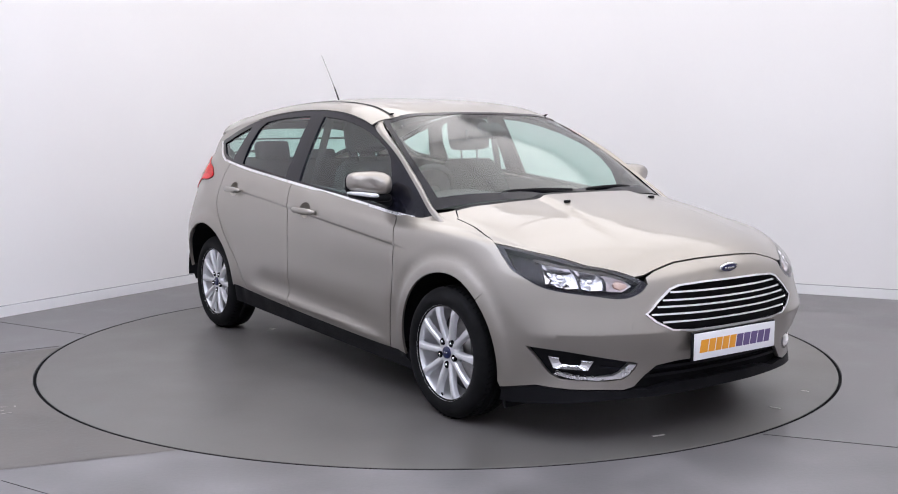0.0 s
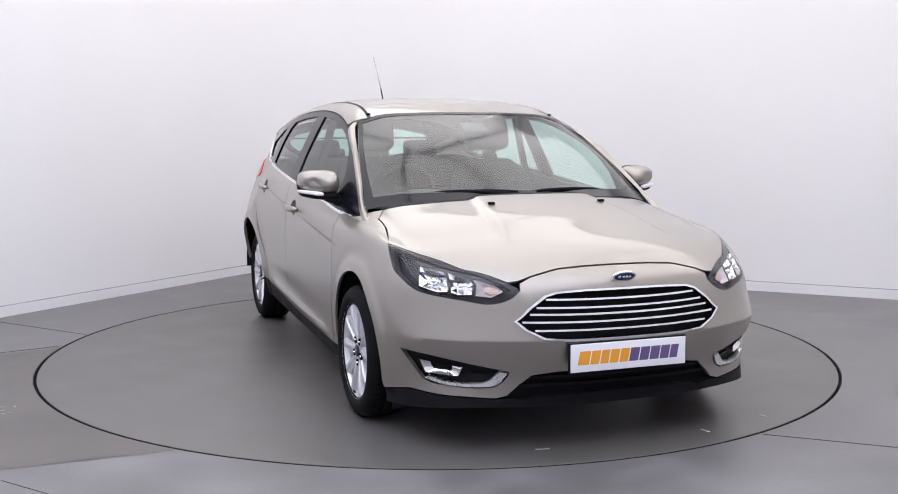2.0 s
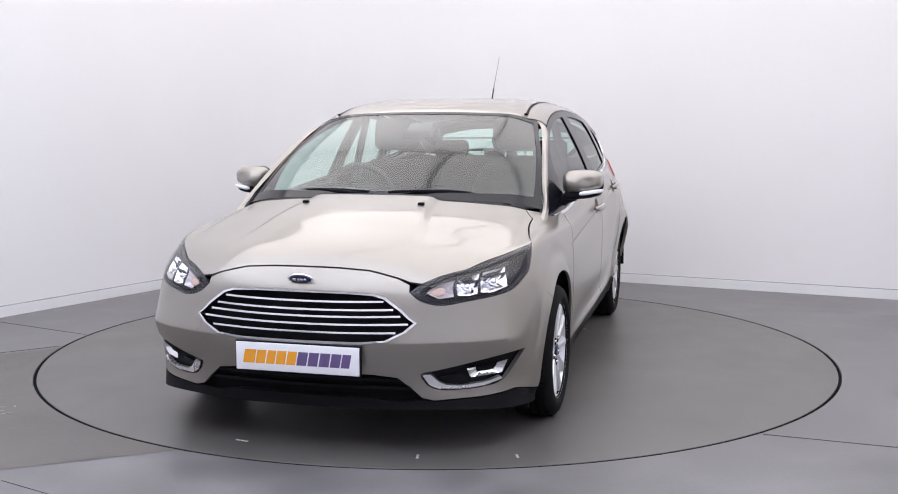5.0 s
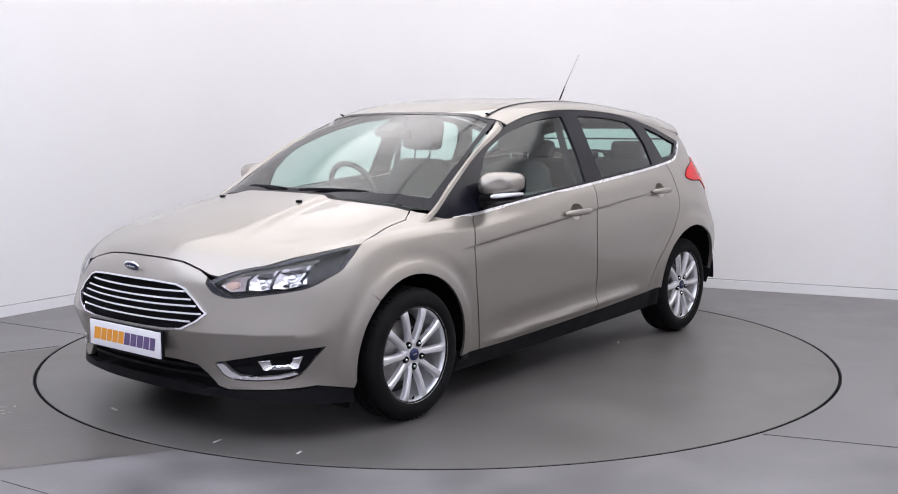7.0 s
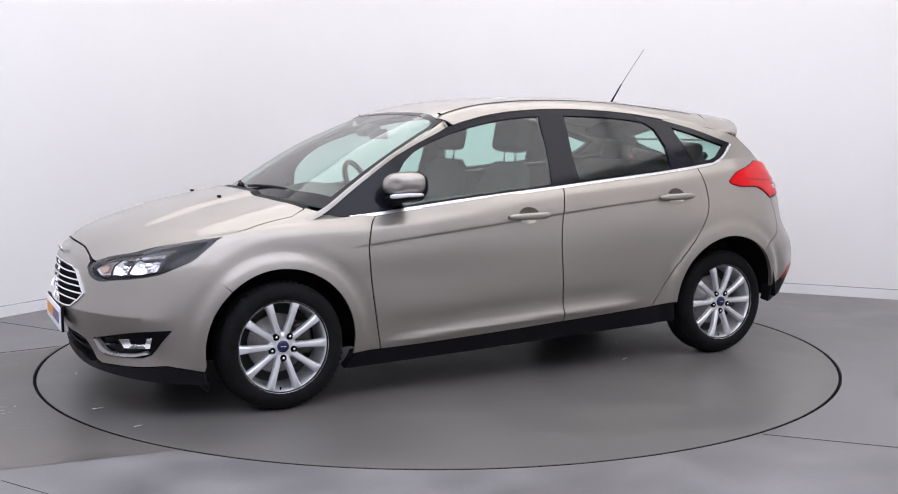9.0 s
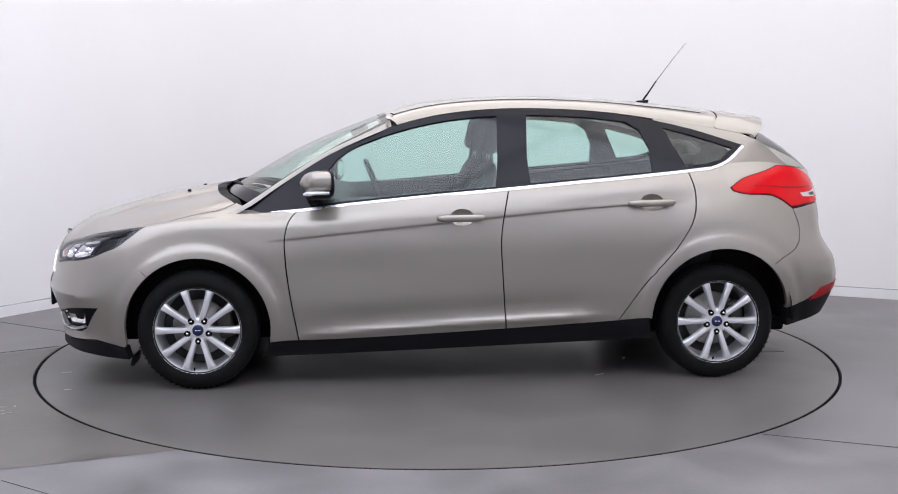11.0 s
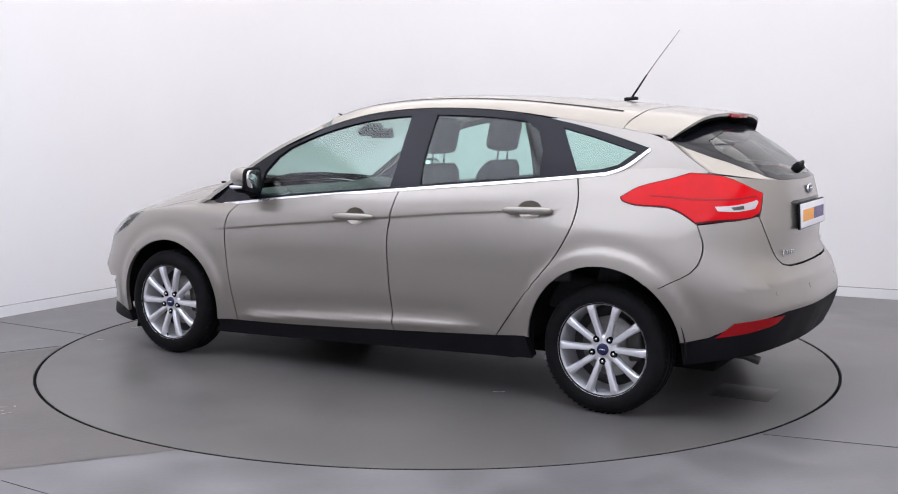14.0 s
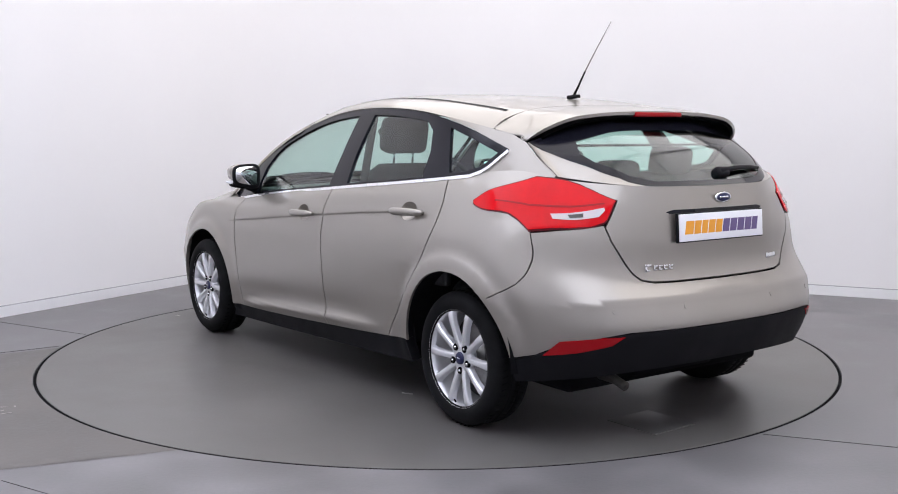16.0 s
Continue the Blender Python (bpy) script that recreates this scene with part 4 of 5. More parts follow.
def lamps():
    # headlamps
    head = shrunk(LAMP_CURVE + LAMP_EDGE[1:-1], .993)
    for k in (False, True):
        h = tagged(new("headlamp"), "clear headlamp with dark bezel and chrome reflectors")
        h.parent = car
        part("bezel", panel("bezel", LOWER, head, LAMP_BLACK, lift=-.045, lip=.0, mirror=k), LAMP_BLACK, h)
        rim = shrunk(head, .90)
        part("lens_frame", panel("lens_frame", LOWER, head, LAMP_BLACK, holes=(rim,), lift=-.003, lip=.03, mirror=k), LAMP_BLACK, h, "dark headlamp rim")
        part("lens", panel("lens", LOWER, head, CLEAR_LENS, lift=.001, lip=.0, mirror=k), CLEAR_LENS, h).visible_shadow = False
        brow = [(1.72, 4.12), (2.08, 4.68), (2.5, 4.93), (2.95, 5.05), (3.3, 5.04), (3.3, 4.90), (2.95, 4.90), (2.5, 4.78), (2.1, 4.50), (1.8, 4.02)]
        part("brow_strip", panel("brow_strip", LOWER, brow, DULL_STEEL, lift=-.012, lip=.01, mirror=k), DULL_STEEL, h, "dull brow strip inside the lamp")
        # main beam bowl, dipped beam bowl and indicator cell, each dished
        for cell, mat_, label in (([(3.14, 4.84), (2.82, 4.88), (2.62, 4.82), (2.58, 4.3), (2.60, 3.80), (2.78, 3.76), (3.18, 3.90)], REFLECTOR, "chrome main beam reflector bowl"),
                                  ([(2.55, 4.78), (2.22, 4.55), (2.17, 4.1), (2.22, 3.72), (2.42, 3.70), (2.56, 3.78), (2.54, 4.3)], REFLECTOR, "chrome dipped beam reflector bowl"),
                                  ([(2.14, 4.46), (1.98, 4.30), (1.80, 3.95), (1.74, 3.80), (1.92, 3.62), (2.16, 3.68), (2.11, 4.1)], INDICATOR_CELL, "pale indicator reflector")):
            part("reflector", dish(cell, .012, .042, k, mat_), mat_, h, label)
        amber = [(1.93, 4.05), (1.80, 3.90), (1.80, 3.78), (1.92, 3.70), (2.00, 3.80), (2.00, 3.98)]
        part("indicator", panel("indicator", LOWER, amber, AMBER, lift=-.018, lip=.02, mirror=k), AMBER, h, "pale amber indicator bulb")
        # bulb shields and dark webs between the bowls
        for u, v, r in ((2.86, 4.34, .021), (2.38, 4.16, .019)):
            c, nn = skin_normals(LOWER, np.array([(u, v)]))
            c = (c - nn * .030)[0] * (MIRROR if k else 1)
            bm = bmesh.new()
            bmesh.ops.create_uvsphere(bm, u_segments=14, v_segments=8, radius=r, matrix=Matrix.Translation(c) @ Matrix.Diagonal((1.2, .8, .8, 1)))
            part("bulb", bm, CHROME, h, "clear bulb with cap")
        for web in ([(2.60, 4.84), (2.55, 4.80), (2.54, 4.3), (2.55, 3.74), (2.60, 3.74), (2.585, 4.3)], [(2.21, 4.58), (2.15, 4.52), (2.12, 4.1), (2.16, 3.68), (2.21, 3.68), (2.17, 4.1)],
                    [(2.55, 4.40), (2.30, 4.36), (2.30, 4.31), (2.55, 4.33)], [(3.16, 4.58), (2.60, 4.62), (2.60, 4.57), (3.16, 4.52)], [(3.19, 4.90), (3.13, 4.90), (3.17, 3.86), (3.24, 3.88)]):
            part("reflector_web", panel("reflector_web", LOWER, web, LAMP_BLACK, lift=-.011, lip=.015, mirror=k), LAMP_BLACK, h)
    # tail lamps
    tail = shrunk(curved(lower(*TAIL_TOP[:4]), 4) + curved(lower(*TAIL_TOP[3:]), 4)[1:] + curved(lower(TAIL_TOP[-1], *TAIL_LOW[:3]), 3)[1:] + curved(lower(*TAIL_LOW[3:], TAIL_TOP[0]), 4), .996)
    clear = [(10.58, 5.52), (11.05, 5.80), (11.40, 6.02), (11.42, 5.93), (11.32, 5.68), (11.0, 5.50), (10.62, 5.36)]
    red = inset_outline(tail, .006, .3, .105)
    for k in (False, True):
        h = tagged(new("tail_lamp"), "red tail lamp with clear reversing lens")
        h.parent = car
        part("lamp_rim", panel("lamp_rim", LOWER, tail, RED_RIM, step=(.05, .08), lift=.002, lip=.02, mirror=k), RED_RIM, h, "dark red lamp rim")
        part("red_lens", panel("red_lens", LOWER, red, RED_LENS, step=(.05, .08), lift=.006, lip=.006, mirror=k), RED_LENS, h)
        part("clear_lens", panel("clear_lens", LOWER, clear, CLEAR_PLASTIC, lift=.009, lip=.004, mirror=k), CLEAR_PLASTIC, h, "clear reversing lens")
        cell = [(10.86, 5.62), (11.10, 5.76), (11.10, 5.62), (10.90, 5.52)]
        part("reversing_bulb", panel("reversing_bulb", LOWER, cell, DULL_STEEL, lift=.0105, lip=.002, mirror=k), DULL_STEEL, h, "dim bulb behind the clear lens")
        fold = [(9.6, 5.60), (10.2, 5.66), (10.8, 5.95), (11.42, 6.22), (11.42, 6.17), (10.8, 5.88), (10.2, 5.59), (9.6, 5.55)]
        part("lens_fold", panel("lens_fold", LOWER, fold, RED_DEEP, lift=.0075, lip=.002, mirror=k), RED_DEEP, h, "darker fold in the red lens")
        refl = [(10.40, 1.16), (10.60, 1.64), (11.0, 1.72), (11.40, 1.72), (11.24, 1.42), (10.8, 1.22)]
        part("rear_reflector", panel("rear_reflector", LOWER, refl, RED_DEEP, lift=.004, lip=.012, mirror=k), RED_DEEP, car, "dark red bumper reflector")


SPOILER_FRONT = [tuple(ROOF([q])[0]) for q in ((-2.731, 0), (-2.729, .3), (-2.724, .55), (-2.706, .85), (-2.667, .995), (-2.74, 1.0), (-2.81, 1.0), (-2.868, 1.0))]
SPOILER_REAR = [(-3.005, 0, 1.370), (-3.0, .20, 1.367), (-2.99, .36, 1.358), (-2.972, .50, 1.338), (-2.948, .575, 1.310), (-2.925, .615, 1.287), (-2.902, .640, 1.265), (-2.882, .655, 1.246)]


def spoiler_skin(drop):
    mid = [((a[0] + b[0]) / 2, (a[1] + b[1]) / 2 + .004, (a[2] + b[2]) / 2 + .004) for a, b in zip(SPOILER_FRONT, SPOILER_REAR)]
    return Net([[(x, y * (1 - .05 * drop / .03), z - drop * k) for x, y, z in r] for r, k in ((SPOILER_FRONT, 1.5), (mid, 1.3), (SPOILER_REAR, .8))])


def spoiler():
    """Roof spoiler over the rear window, with side blades, a dark underside and a brake light."""
    outline = both([(0, 0), (7, 0), (7, 2), (0, 2)])
    sp = middle("spoiler", spoiler_skin(0), outline, PAINT, car, step=(.2, .2), lip=.014)
    part("spoiler_underside", panel("spoiler_underside", spoiler_skin(.03), outline, BLACK_TRIM, step=(.3, .25), lip=.0), BLACK_TRIM, sp, "black spoiler underside")
    us = np.linspace(-7, 7, 41)
    low, high = REAR_GLASS(np.stack([us * 3 / 7, np.full(41, 1.97)], 1)), spoiler_skin(.03)(np.stack([us, np.full(41, 1.3)], 1))
    header = mesh_of("header_panel", np.concatenate([low, high]), [(i, i + 1, 42 + i, 41 + i) for i in range(40)], BLACK_TRIM)
    part("header_panel", header, BLACK_TRIM, sp, "black panel between spoiler and rear window")
    part("brake_light", boxed((.02, .29, .020), pose(-2.999, 0, 1.355, 0, 8), .005), RED_DEEP, sp, "red high brake light")


def wheel_place(x, k):
    """Front wheels stand further out than the rear ones."""
    return pose(x, (.817 if x > -1 else .766) * k, .2985, 0, 0, 0 if k > 0 else 180)


def wheel_parts(w):
    # y points outward
    prof = [(.208, -.10), (.222, -.103), (.255, -.104), (.280, -.100), (.293, -.088), (.298, -.070), (.2985, -.045), (.2945, -.043), (.2945, -.037), (.2985, -.035), (.2987, -.002), (.2945, 0),
            (.2945, .006), (.2985, .008), (.298, .040), (.2935, .056), (.287, .068), (.276, .080), (.258, .087), (.240, .088), (.229, .085), (.222, .080), (.212, .076), (.205, .06)]
    part("tyre", lathe(prof, 72), RUBBER, w, "black rubber road tyre")
    tread = bmesh.new()
    for i in range(64):
        for y, o, a in ((.046, 0, 18), (-.022, .5, -14), (-.058, 0, -18)):
            box(tread, (.0035, .026, .004), pose(0, 0, 0, 0, 360 * (i + o) / 64) @ pose(0, y, .2972, 0, 0, a))
    tagged(part("tread_sipes", tread, DARK, w, smooth=False), "", "", "", "stuff")
    part("rim", lathe([(.188, -.09), (.192, -.04), (.196, .0), (.201, .045), (.206, .066), (.2155, .0775), (.2235, .0795), (.2255, .074), (.214, .060), (.214, -.09)], 72), ALLOY, w)
    # deep end and back of the barrel coloured dark for the shade between spokes
    part("barrel", lathe([(.187, -.05), (.183, -.085), (.10, -.088), (.0001, -.088)], 48), ALLOY_SHADED, w, "wheel barrel coloured dark as shade behind the spokes")
    part("brake_disc", lathe([(.0001, -.012), (.05, -.012), (.055, -.03), (.138, -.03), (.14, -.034), (.14, -.045), (.055, -.05)], 48), STEEL, w, "worn steel brake disc")
    part("brake_caliper", boxed((.075, .06, .15), pose(-.125, -.03, .02, 0, 8), .018, 3), DULL_STEEL, w, "dull steel brake caliper")
    spoke = None
    for i in range(10):
        a = 36 * i + 18
        if spoke is None:
            bm = bmesh.new()
            prof = [(.040, .060, .0135, .030), (.075, .066, .0128, .028), (.12, .072, .0128, .026), (.165, .076, .0145, .024), (.192, .076, .0165, .024), (.2075, .072, .0195, .022)]
            rings = []
            for r, y, hw, d in prof:
                rings.append([bm.verts.new(c) for c in ((-hw * 1.25, y - d, r), (-hw, y - .007, r), (-hw * .62, y - .001, r), (0, y, r), (hw * .62, y - .001, r), (hw, y - .007, r), (hw * 1.25, y - d, r))])
            for p, q in zip(rings, rings[1:]):
                for j in range(6):
                    bm.faces.new((p[j], p[j + 1], q[j + 1], q[j]))
            spoke = part("spoke", bm, ALLOY, w, smooth=False, m=pose(0, 0, 0, 0, a, 0))
            mesh = spoke.data
        else:
            o = new("spoke", mesh)
            o.parent = w
            o.matrix_basis = pose(0, 0, 0, 0, a, 0)
    part("hub", lathe([(.0001, .060), (.028, .060), (.032, .058), (.045, .060), (.060, .058), (.068, .048), (.070, .02)], 40), ALLOY, w)
    part("centre_cap", lathe([(.0001, .0705), (.02, .070), (.0265, .068), (.0285, .056)], 32), BADGE_BLUE, w, "dark blue centre cap")
    mark = bmesh.new()
    for x, wd in ((-.010, .005), (-.0035, .004), (.0035, .004), (.010, .005)):
        box(mark, (wd, .001, .007), pose(x, .0706, 0))
    part("cap_mark", mark, CHROME, w)
    nut = None
    for i in range(5):
        a = radians(72 * i + 90 + 36)
        m = pose(.055 * math.cos(a), 0, .055 * math.sin(a))
        if nut is None:
            hole = part("nut_seat", lathe([(.0001, .0625), (.0140, .0625), (.0150, .0655), (.0175, .056)], 16), DARK, w, "dark wheel nut hole", m=m)
            nut = part("wheel_nut", lathe([(.0001, .0695), (.0050, .0695), (.0070, .0665), (.0078, .058)], 6), CHROME, w, "steel wheel nut", m=m)
            mesh, seat = nut.data, hole.data
        else:
            for nm, d in (("nut_seat", seat), ("wheel_nut", mesh)):
                o = new(nm, d)
                o.parent = w
                o.matrix_basis = m
    part("valve", tube([(.02, .07, -.198), (.019, .078, -.185)], .004, 8), DARK, w, "black tyre valve")


body_panels()
inner_shell()
windows()
lamps()
spoiler()
first = tagged(new("wheel"), "ten-spoke silver alloy wheel with black tyre")
first.parent = car
first.matrix_basis = wheel_place(0, 1)
wheel_parts(first)
for x, k in ((0, -1), (-2.648, 1), (-2.648, -1)):
    w2 = copy_thing(first, wheel_place(x, k))
    w2.parent = car

# ---- car details ----
def front_details():
    # grille
    grille = both(lower(*GRILLE))
    g = np.array(grille)
    c = g.mean(0)
    inner = [tuple(c + (p - c) * (.972, .93)) for p in g]
    gr = part("grille", panel("grille", LOWER, grille, DARK, lift=-.03, lip=.0), DARK, car, "black front grille with chrome bars")
    part("grille_surround", panel("grille_surround", LOWER, grille, CHROME, holes=(inner,), lift=.006, lip=.036), CHROME, gr, "chrome grille surround")
    for z, hw in ((.624, .338), (.592, .377), (.566, .405), (.536, .436), (.504, .39)):
        ys = [hw * i / 6 for i in range(7)]
        dip = [.006 * (y / .45) ** 2 for y in ys]
        bar = lower(*[("f", y, z + .0038 + d) for y, d in zip(ys, dip)]) + lower(*[("f", y, z - .0038 + d) for y, d in zip(reversed(ys), reversed(dip))])
        part("grille_bar", panel("grille_bar", LOWER, both(bar), CHROME, lift=-.004, lip=.006), CHROME, gr, "chrome grille bar")
    # lower intake
    intake = lower(("f", 0, .34), ("f", .28, .338), ("f", .39, .324), ("f", .435, .287), ("f", .48, .242), ("f", .475, .228), ("f", .40, .217), ("f", .28, .233), ("f", 0, .236))
    it = part("lower_intake", panel("lower_intake", LOWER, both(intake), DARK, lift=-.03, lip=.01), DARK, car, "dark lower air intake")
    for z, hw in ((.305, .40), (.272, .44)):
        s = lower(*[("f", hw * i / 5, z + .006) for i in range(6)]) + lower(*[("f", hw * i / 5, z - .006) for i in range(5, -1, -1)])
        part("intake_slat", panel("intake_slat", LOWER, both(s), BLACK_TRIM, lift=-.012, lip=.02), BLACK_TRIM, it, "black intake slat")
    # fog lamps
    fog = curved(lower(*FOG), 2)
    for k in (False, True):
        f = part("fog_recess", panel("fog_recess", LOWER, fog, BLACK_TRIM, lift=-.025, lip=.01, mirror=k), BLACK_TRIM, car, "black fog lamp recess with chrome trim")
        lens = lower(("f", .785, .370), ("f", .762, .318), ("f", .655, .311), ("f", .642, .350))
        part("fog_lamp", dish(lens, .008, .032, k, REFLECTOR), REFLECTOR, f, "clear fog lamp")
        trim = lower(("f", .480, .334), ("f", .503, .293), ("f", .539, .276), ("f", .62, .272), ("f", .70, .278), ("f", .758, .297), ("f", .752, .307), ("f", .70, .291), ("f", .62, .285),
                     ("f", .565, .290), ("f", .540, .303), ("f", .510, .338))
        part("fog_trim", panel("fog_trim", LOWER, trim, SATIN_CHROME, lift=.004, lip=.02, mirror=k), SATIN_CHROME, f, "chrome fog lamp trim")
        for z in (.375, .345, .315):
            b = lower(("f", .53 + (z - .315) * .6, z), ("f", .61, z + .012), ("f", .61, z + .004), ("f", .53 + (z - .315) * .6, z - .008))
            part("fog_louvre", panel("fog_louvre", LOWER, b, GLOSS_BLACK, lift=-.016, lip=.01, mirror=k), GLOSS_BLACK, f)
    number_plate(pose(.888, 0, .397, 0, 0, 90), "white show plate with orange and purple lettering marks")
    oval_badge(pose(.838, 0, .708, 90 - 62 + 0, 0, 90), .054, .024)
    tow = curved(lower(("f", -.455, .522), ("f", -.50, .528), ("f", -.525, .505), ("f", -.515, .478), ("f", -.475, .475), ("f", -.455, .50)), 3)
    part("towing_cover", panel("towing_cover", LOWER, tow, PAINT, lift=.0012, lip=.003), PAINT, car)
    for y in (.279, -.279):
        p = LOWER([at("t", .122, y)])[0]
        part("washer_jet", boxed((.018, .03, .012), Matrix.Translation(p + np.array([0, 0, .005])), .004), BLACK_TRIM, car, "black washer jet")


def number_plate(m, label):
    """A plate in the x-z plane of m, facing its -y; the marks stand for its lettering."""
    pl = part("number_plate", boxed((.522, .006, .112), m @ pose(0, 0, 0), .002), PLATE_WHITE, car, label)
    part("plate_holder", boxed((.534, .012, .122), m @ pose(0, .009, 0), .003), BLACK_TRIM, pl, "black plate holder")
    widths = [.054, .044, .041, .044, .044, .046, .046, .047, .045, .040]
    x = -.231
    for i, w in enumerate(widths):
        h, sl = .054, .010
        bm = bmesh.new()
        gap = .005
        for bx, bz, bw, bh in ((0, 0, w - gap, 1),):
            z0, z1 = -h / 2 + bz * h, -h / 2 + (bz + bh) * h
            q = [(x + bx + sl * (z0 / h + .5), z0), (x + bx + bw + sl * (z0 / h + .5), z0), (x + bx + bw + sl * (z1 / h + .5), z1), (x + bx + sl * (z1 / h + .5), z1)]
            lo = [bm.verts.new(m @ Vector((a, -.0038, b))) for a, b in q]
            hi = [bm.verts.new(m @ Vector((a, -.0025, b))) for a, b in q]
            bm.faces.new(lo)
            for j in range(4):
                bm.faces.new((lo[j], lo[(j + 1) % 4], hi[(j + 1) % 4], hi[j]))
        part("plate_mark", bm, PLATE_ORANGE if i < 5 else PLATE_PURPLE, pl, smooth=False)
        x += w + .0005
    return pl


def oval_badge(m, a, b):
    def dome(sx, sz, h):
        bm = bmesh.new()
        rings = []
        for r, y in ((1, 0), (1, -h * .6), (.93, -h), (.02, -h * 1.05)):
            rings.append([bm.verts.new(m @ Vector((sx * r * math.cos(t), y, sz * r * math.sin(t)))) for t in [2 * math.pi * i / 32 for i in range(32)]])
        for p, q in zip(rings, rings[1:]):
            for j in range(32):
                bm.faces.new((p[j], p[(j + 1) % 32], q[(j + 1) % 32], q[j]))
        bm.faces.new(rings[-1])
        return bm
    bd = part("badge", dome(a, b, .006), CHROME, car, "oval blue badge with chrome rim")
    part("badge_field", dome(a * .88, b * .82, .0075), BADGE_BLUE, bd, "dark blue badge field")
    mark = bmesh.new()
    for x, w in ((-.45, .22), (-.12, .18), (.12, .18), (.4, .22)):
        box(mark, (a * w, .001, b * .4), m @ pose(a * x, -.0085, 0))
    part("badge_mark", mark, CHROME, bd)


def rear_details():
    number_plate(pose(-3.376, 0, .893, 0, 0, -90) @ pose(0, 0, 0, -4), "white show plate with orange and purple lettering marks")
    oval_badge(pose(-3.346, -.035, 1.008, 0, 0, -90), .050, .022)
    chromed = bmesh.new()
    for i, (y, w, h) in enumerate(((.395, .034, .034), (.358, .022, .022), (.333, .022, .022), (.308, .024, .022), (.28, .022, .022))):
        p = LOWER([at("r", y, .735)])[0]
        box(chromed, (.004, w, h * .32), Matrix.Translation((p[0] - .003, p[1], .735 + h * .34)), .001)
        box(chromed, (.004, w * .8, h * .28), Matrix.Translation((p[0] - .003, p[1], .735 - h * .3)), .001)
        box(chromed, (.004, w * .3, h * .9), Matrix.Translation((p[0] - .003, p[1] + w * .3, .735)), .001)
    part("model_script", chromed, CHROME, car, "chrome model script")
    trim = bmesh.new()
    for y in (-.345, -.372, -.399):
        p = LOWER([at("r", y, .735)])[0]
        box(trim, (.004, .022, .022), Matrix.Translation((p[0] - .003, p[1], .738)), .001)
    part("trim_script", trim, CHROME, car, "chrome trim level script")
    # wiper
    wp = part("rear_wiper", boxed((.05, .075, .045), pose(-3.275, -.10, 1.105, 0, 38), .015, 3), BLACK_TRIM, car, "black rear wiper on its pivot")
    part("wiper_arm", tube([(-3.29, -.08, 1.112), (-3.275, -.2, 1.125), (-3.25, -.32, 1.125), (-3.222, -.42, 1.12)], .013, 8, .5), BLACK_TRIM, wp)
    # handle ledge over the plate and parking sensors
    ledge = lower(("r", 0, .966), ("r", .26, .966), ("r", .30, .958), ("r", .28, .95), ("r", 0, .95))
    middle("plate_ledge", LOWER, both(ledge, 13.0), GLOSS_BLACK, car, "black tailgate handle ledge", lift=.002, lip=.004)
    for y in (.60, .27, -.27, -.60):
        ring = [at("r", y + .011 * math.cos(t), .583 + .011 * math.sin(t)) for t in [2 * math.pi * i / 14 for i in range(14)]]
        part("parking_sensor", panel("parking_sensor", LOWER, ring, PAINT, lift=.002, lip=.004), PAINT, car)
    part("exhaust_pipe", tube([(-3.0, .42, .26), (-3.18, .42, .255), (-3.25, .42, .235)], .020, 14), DULL_STEEL, car, "dull steel exhaust tip")
    box_bm = bmesh.new()
    box(box_bm, (.30, .5, .10), pose(-3.08, .1, .305), .035)
    part("rear_silencer", box_bm, DARK, car, "dark exhaust silencer")


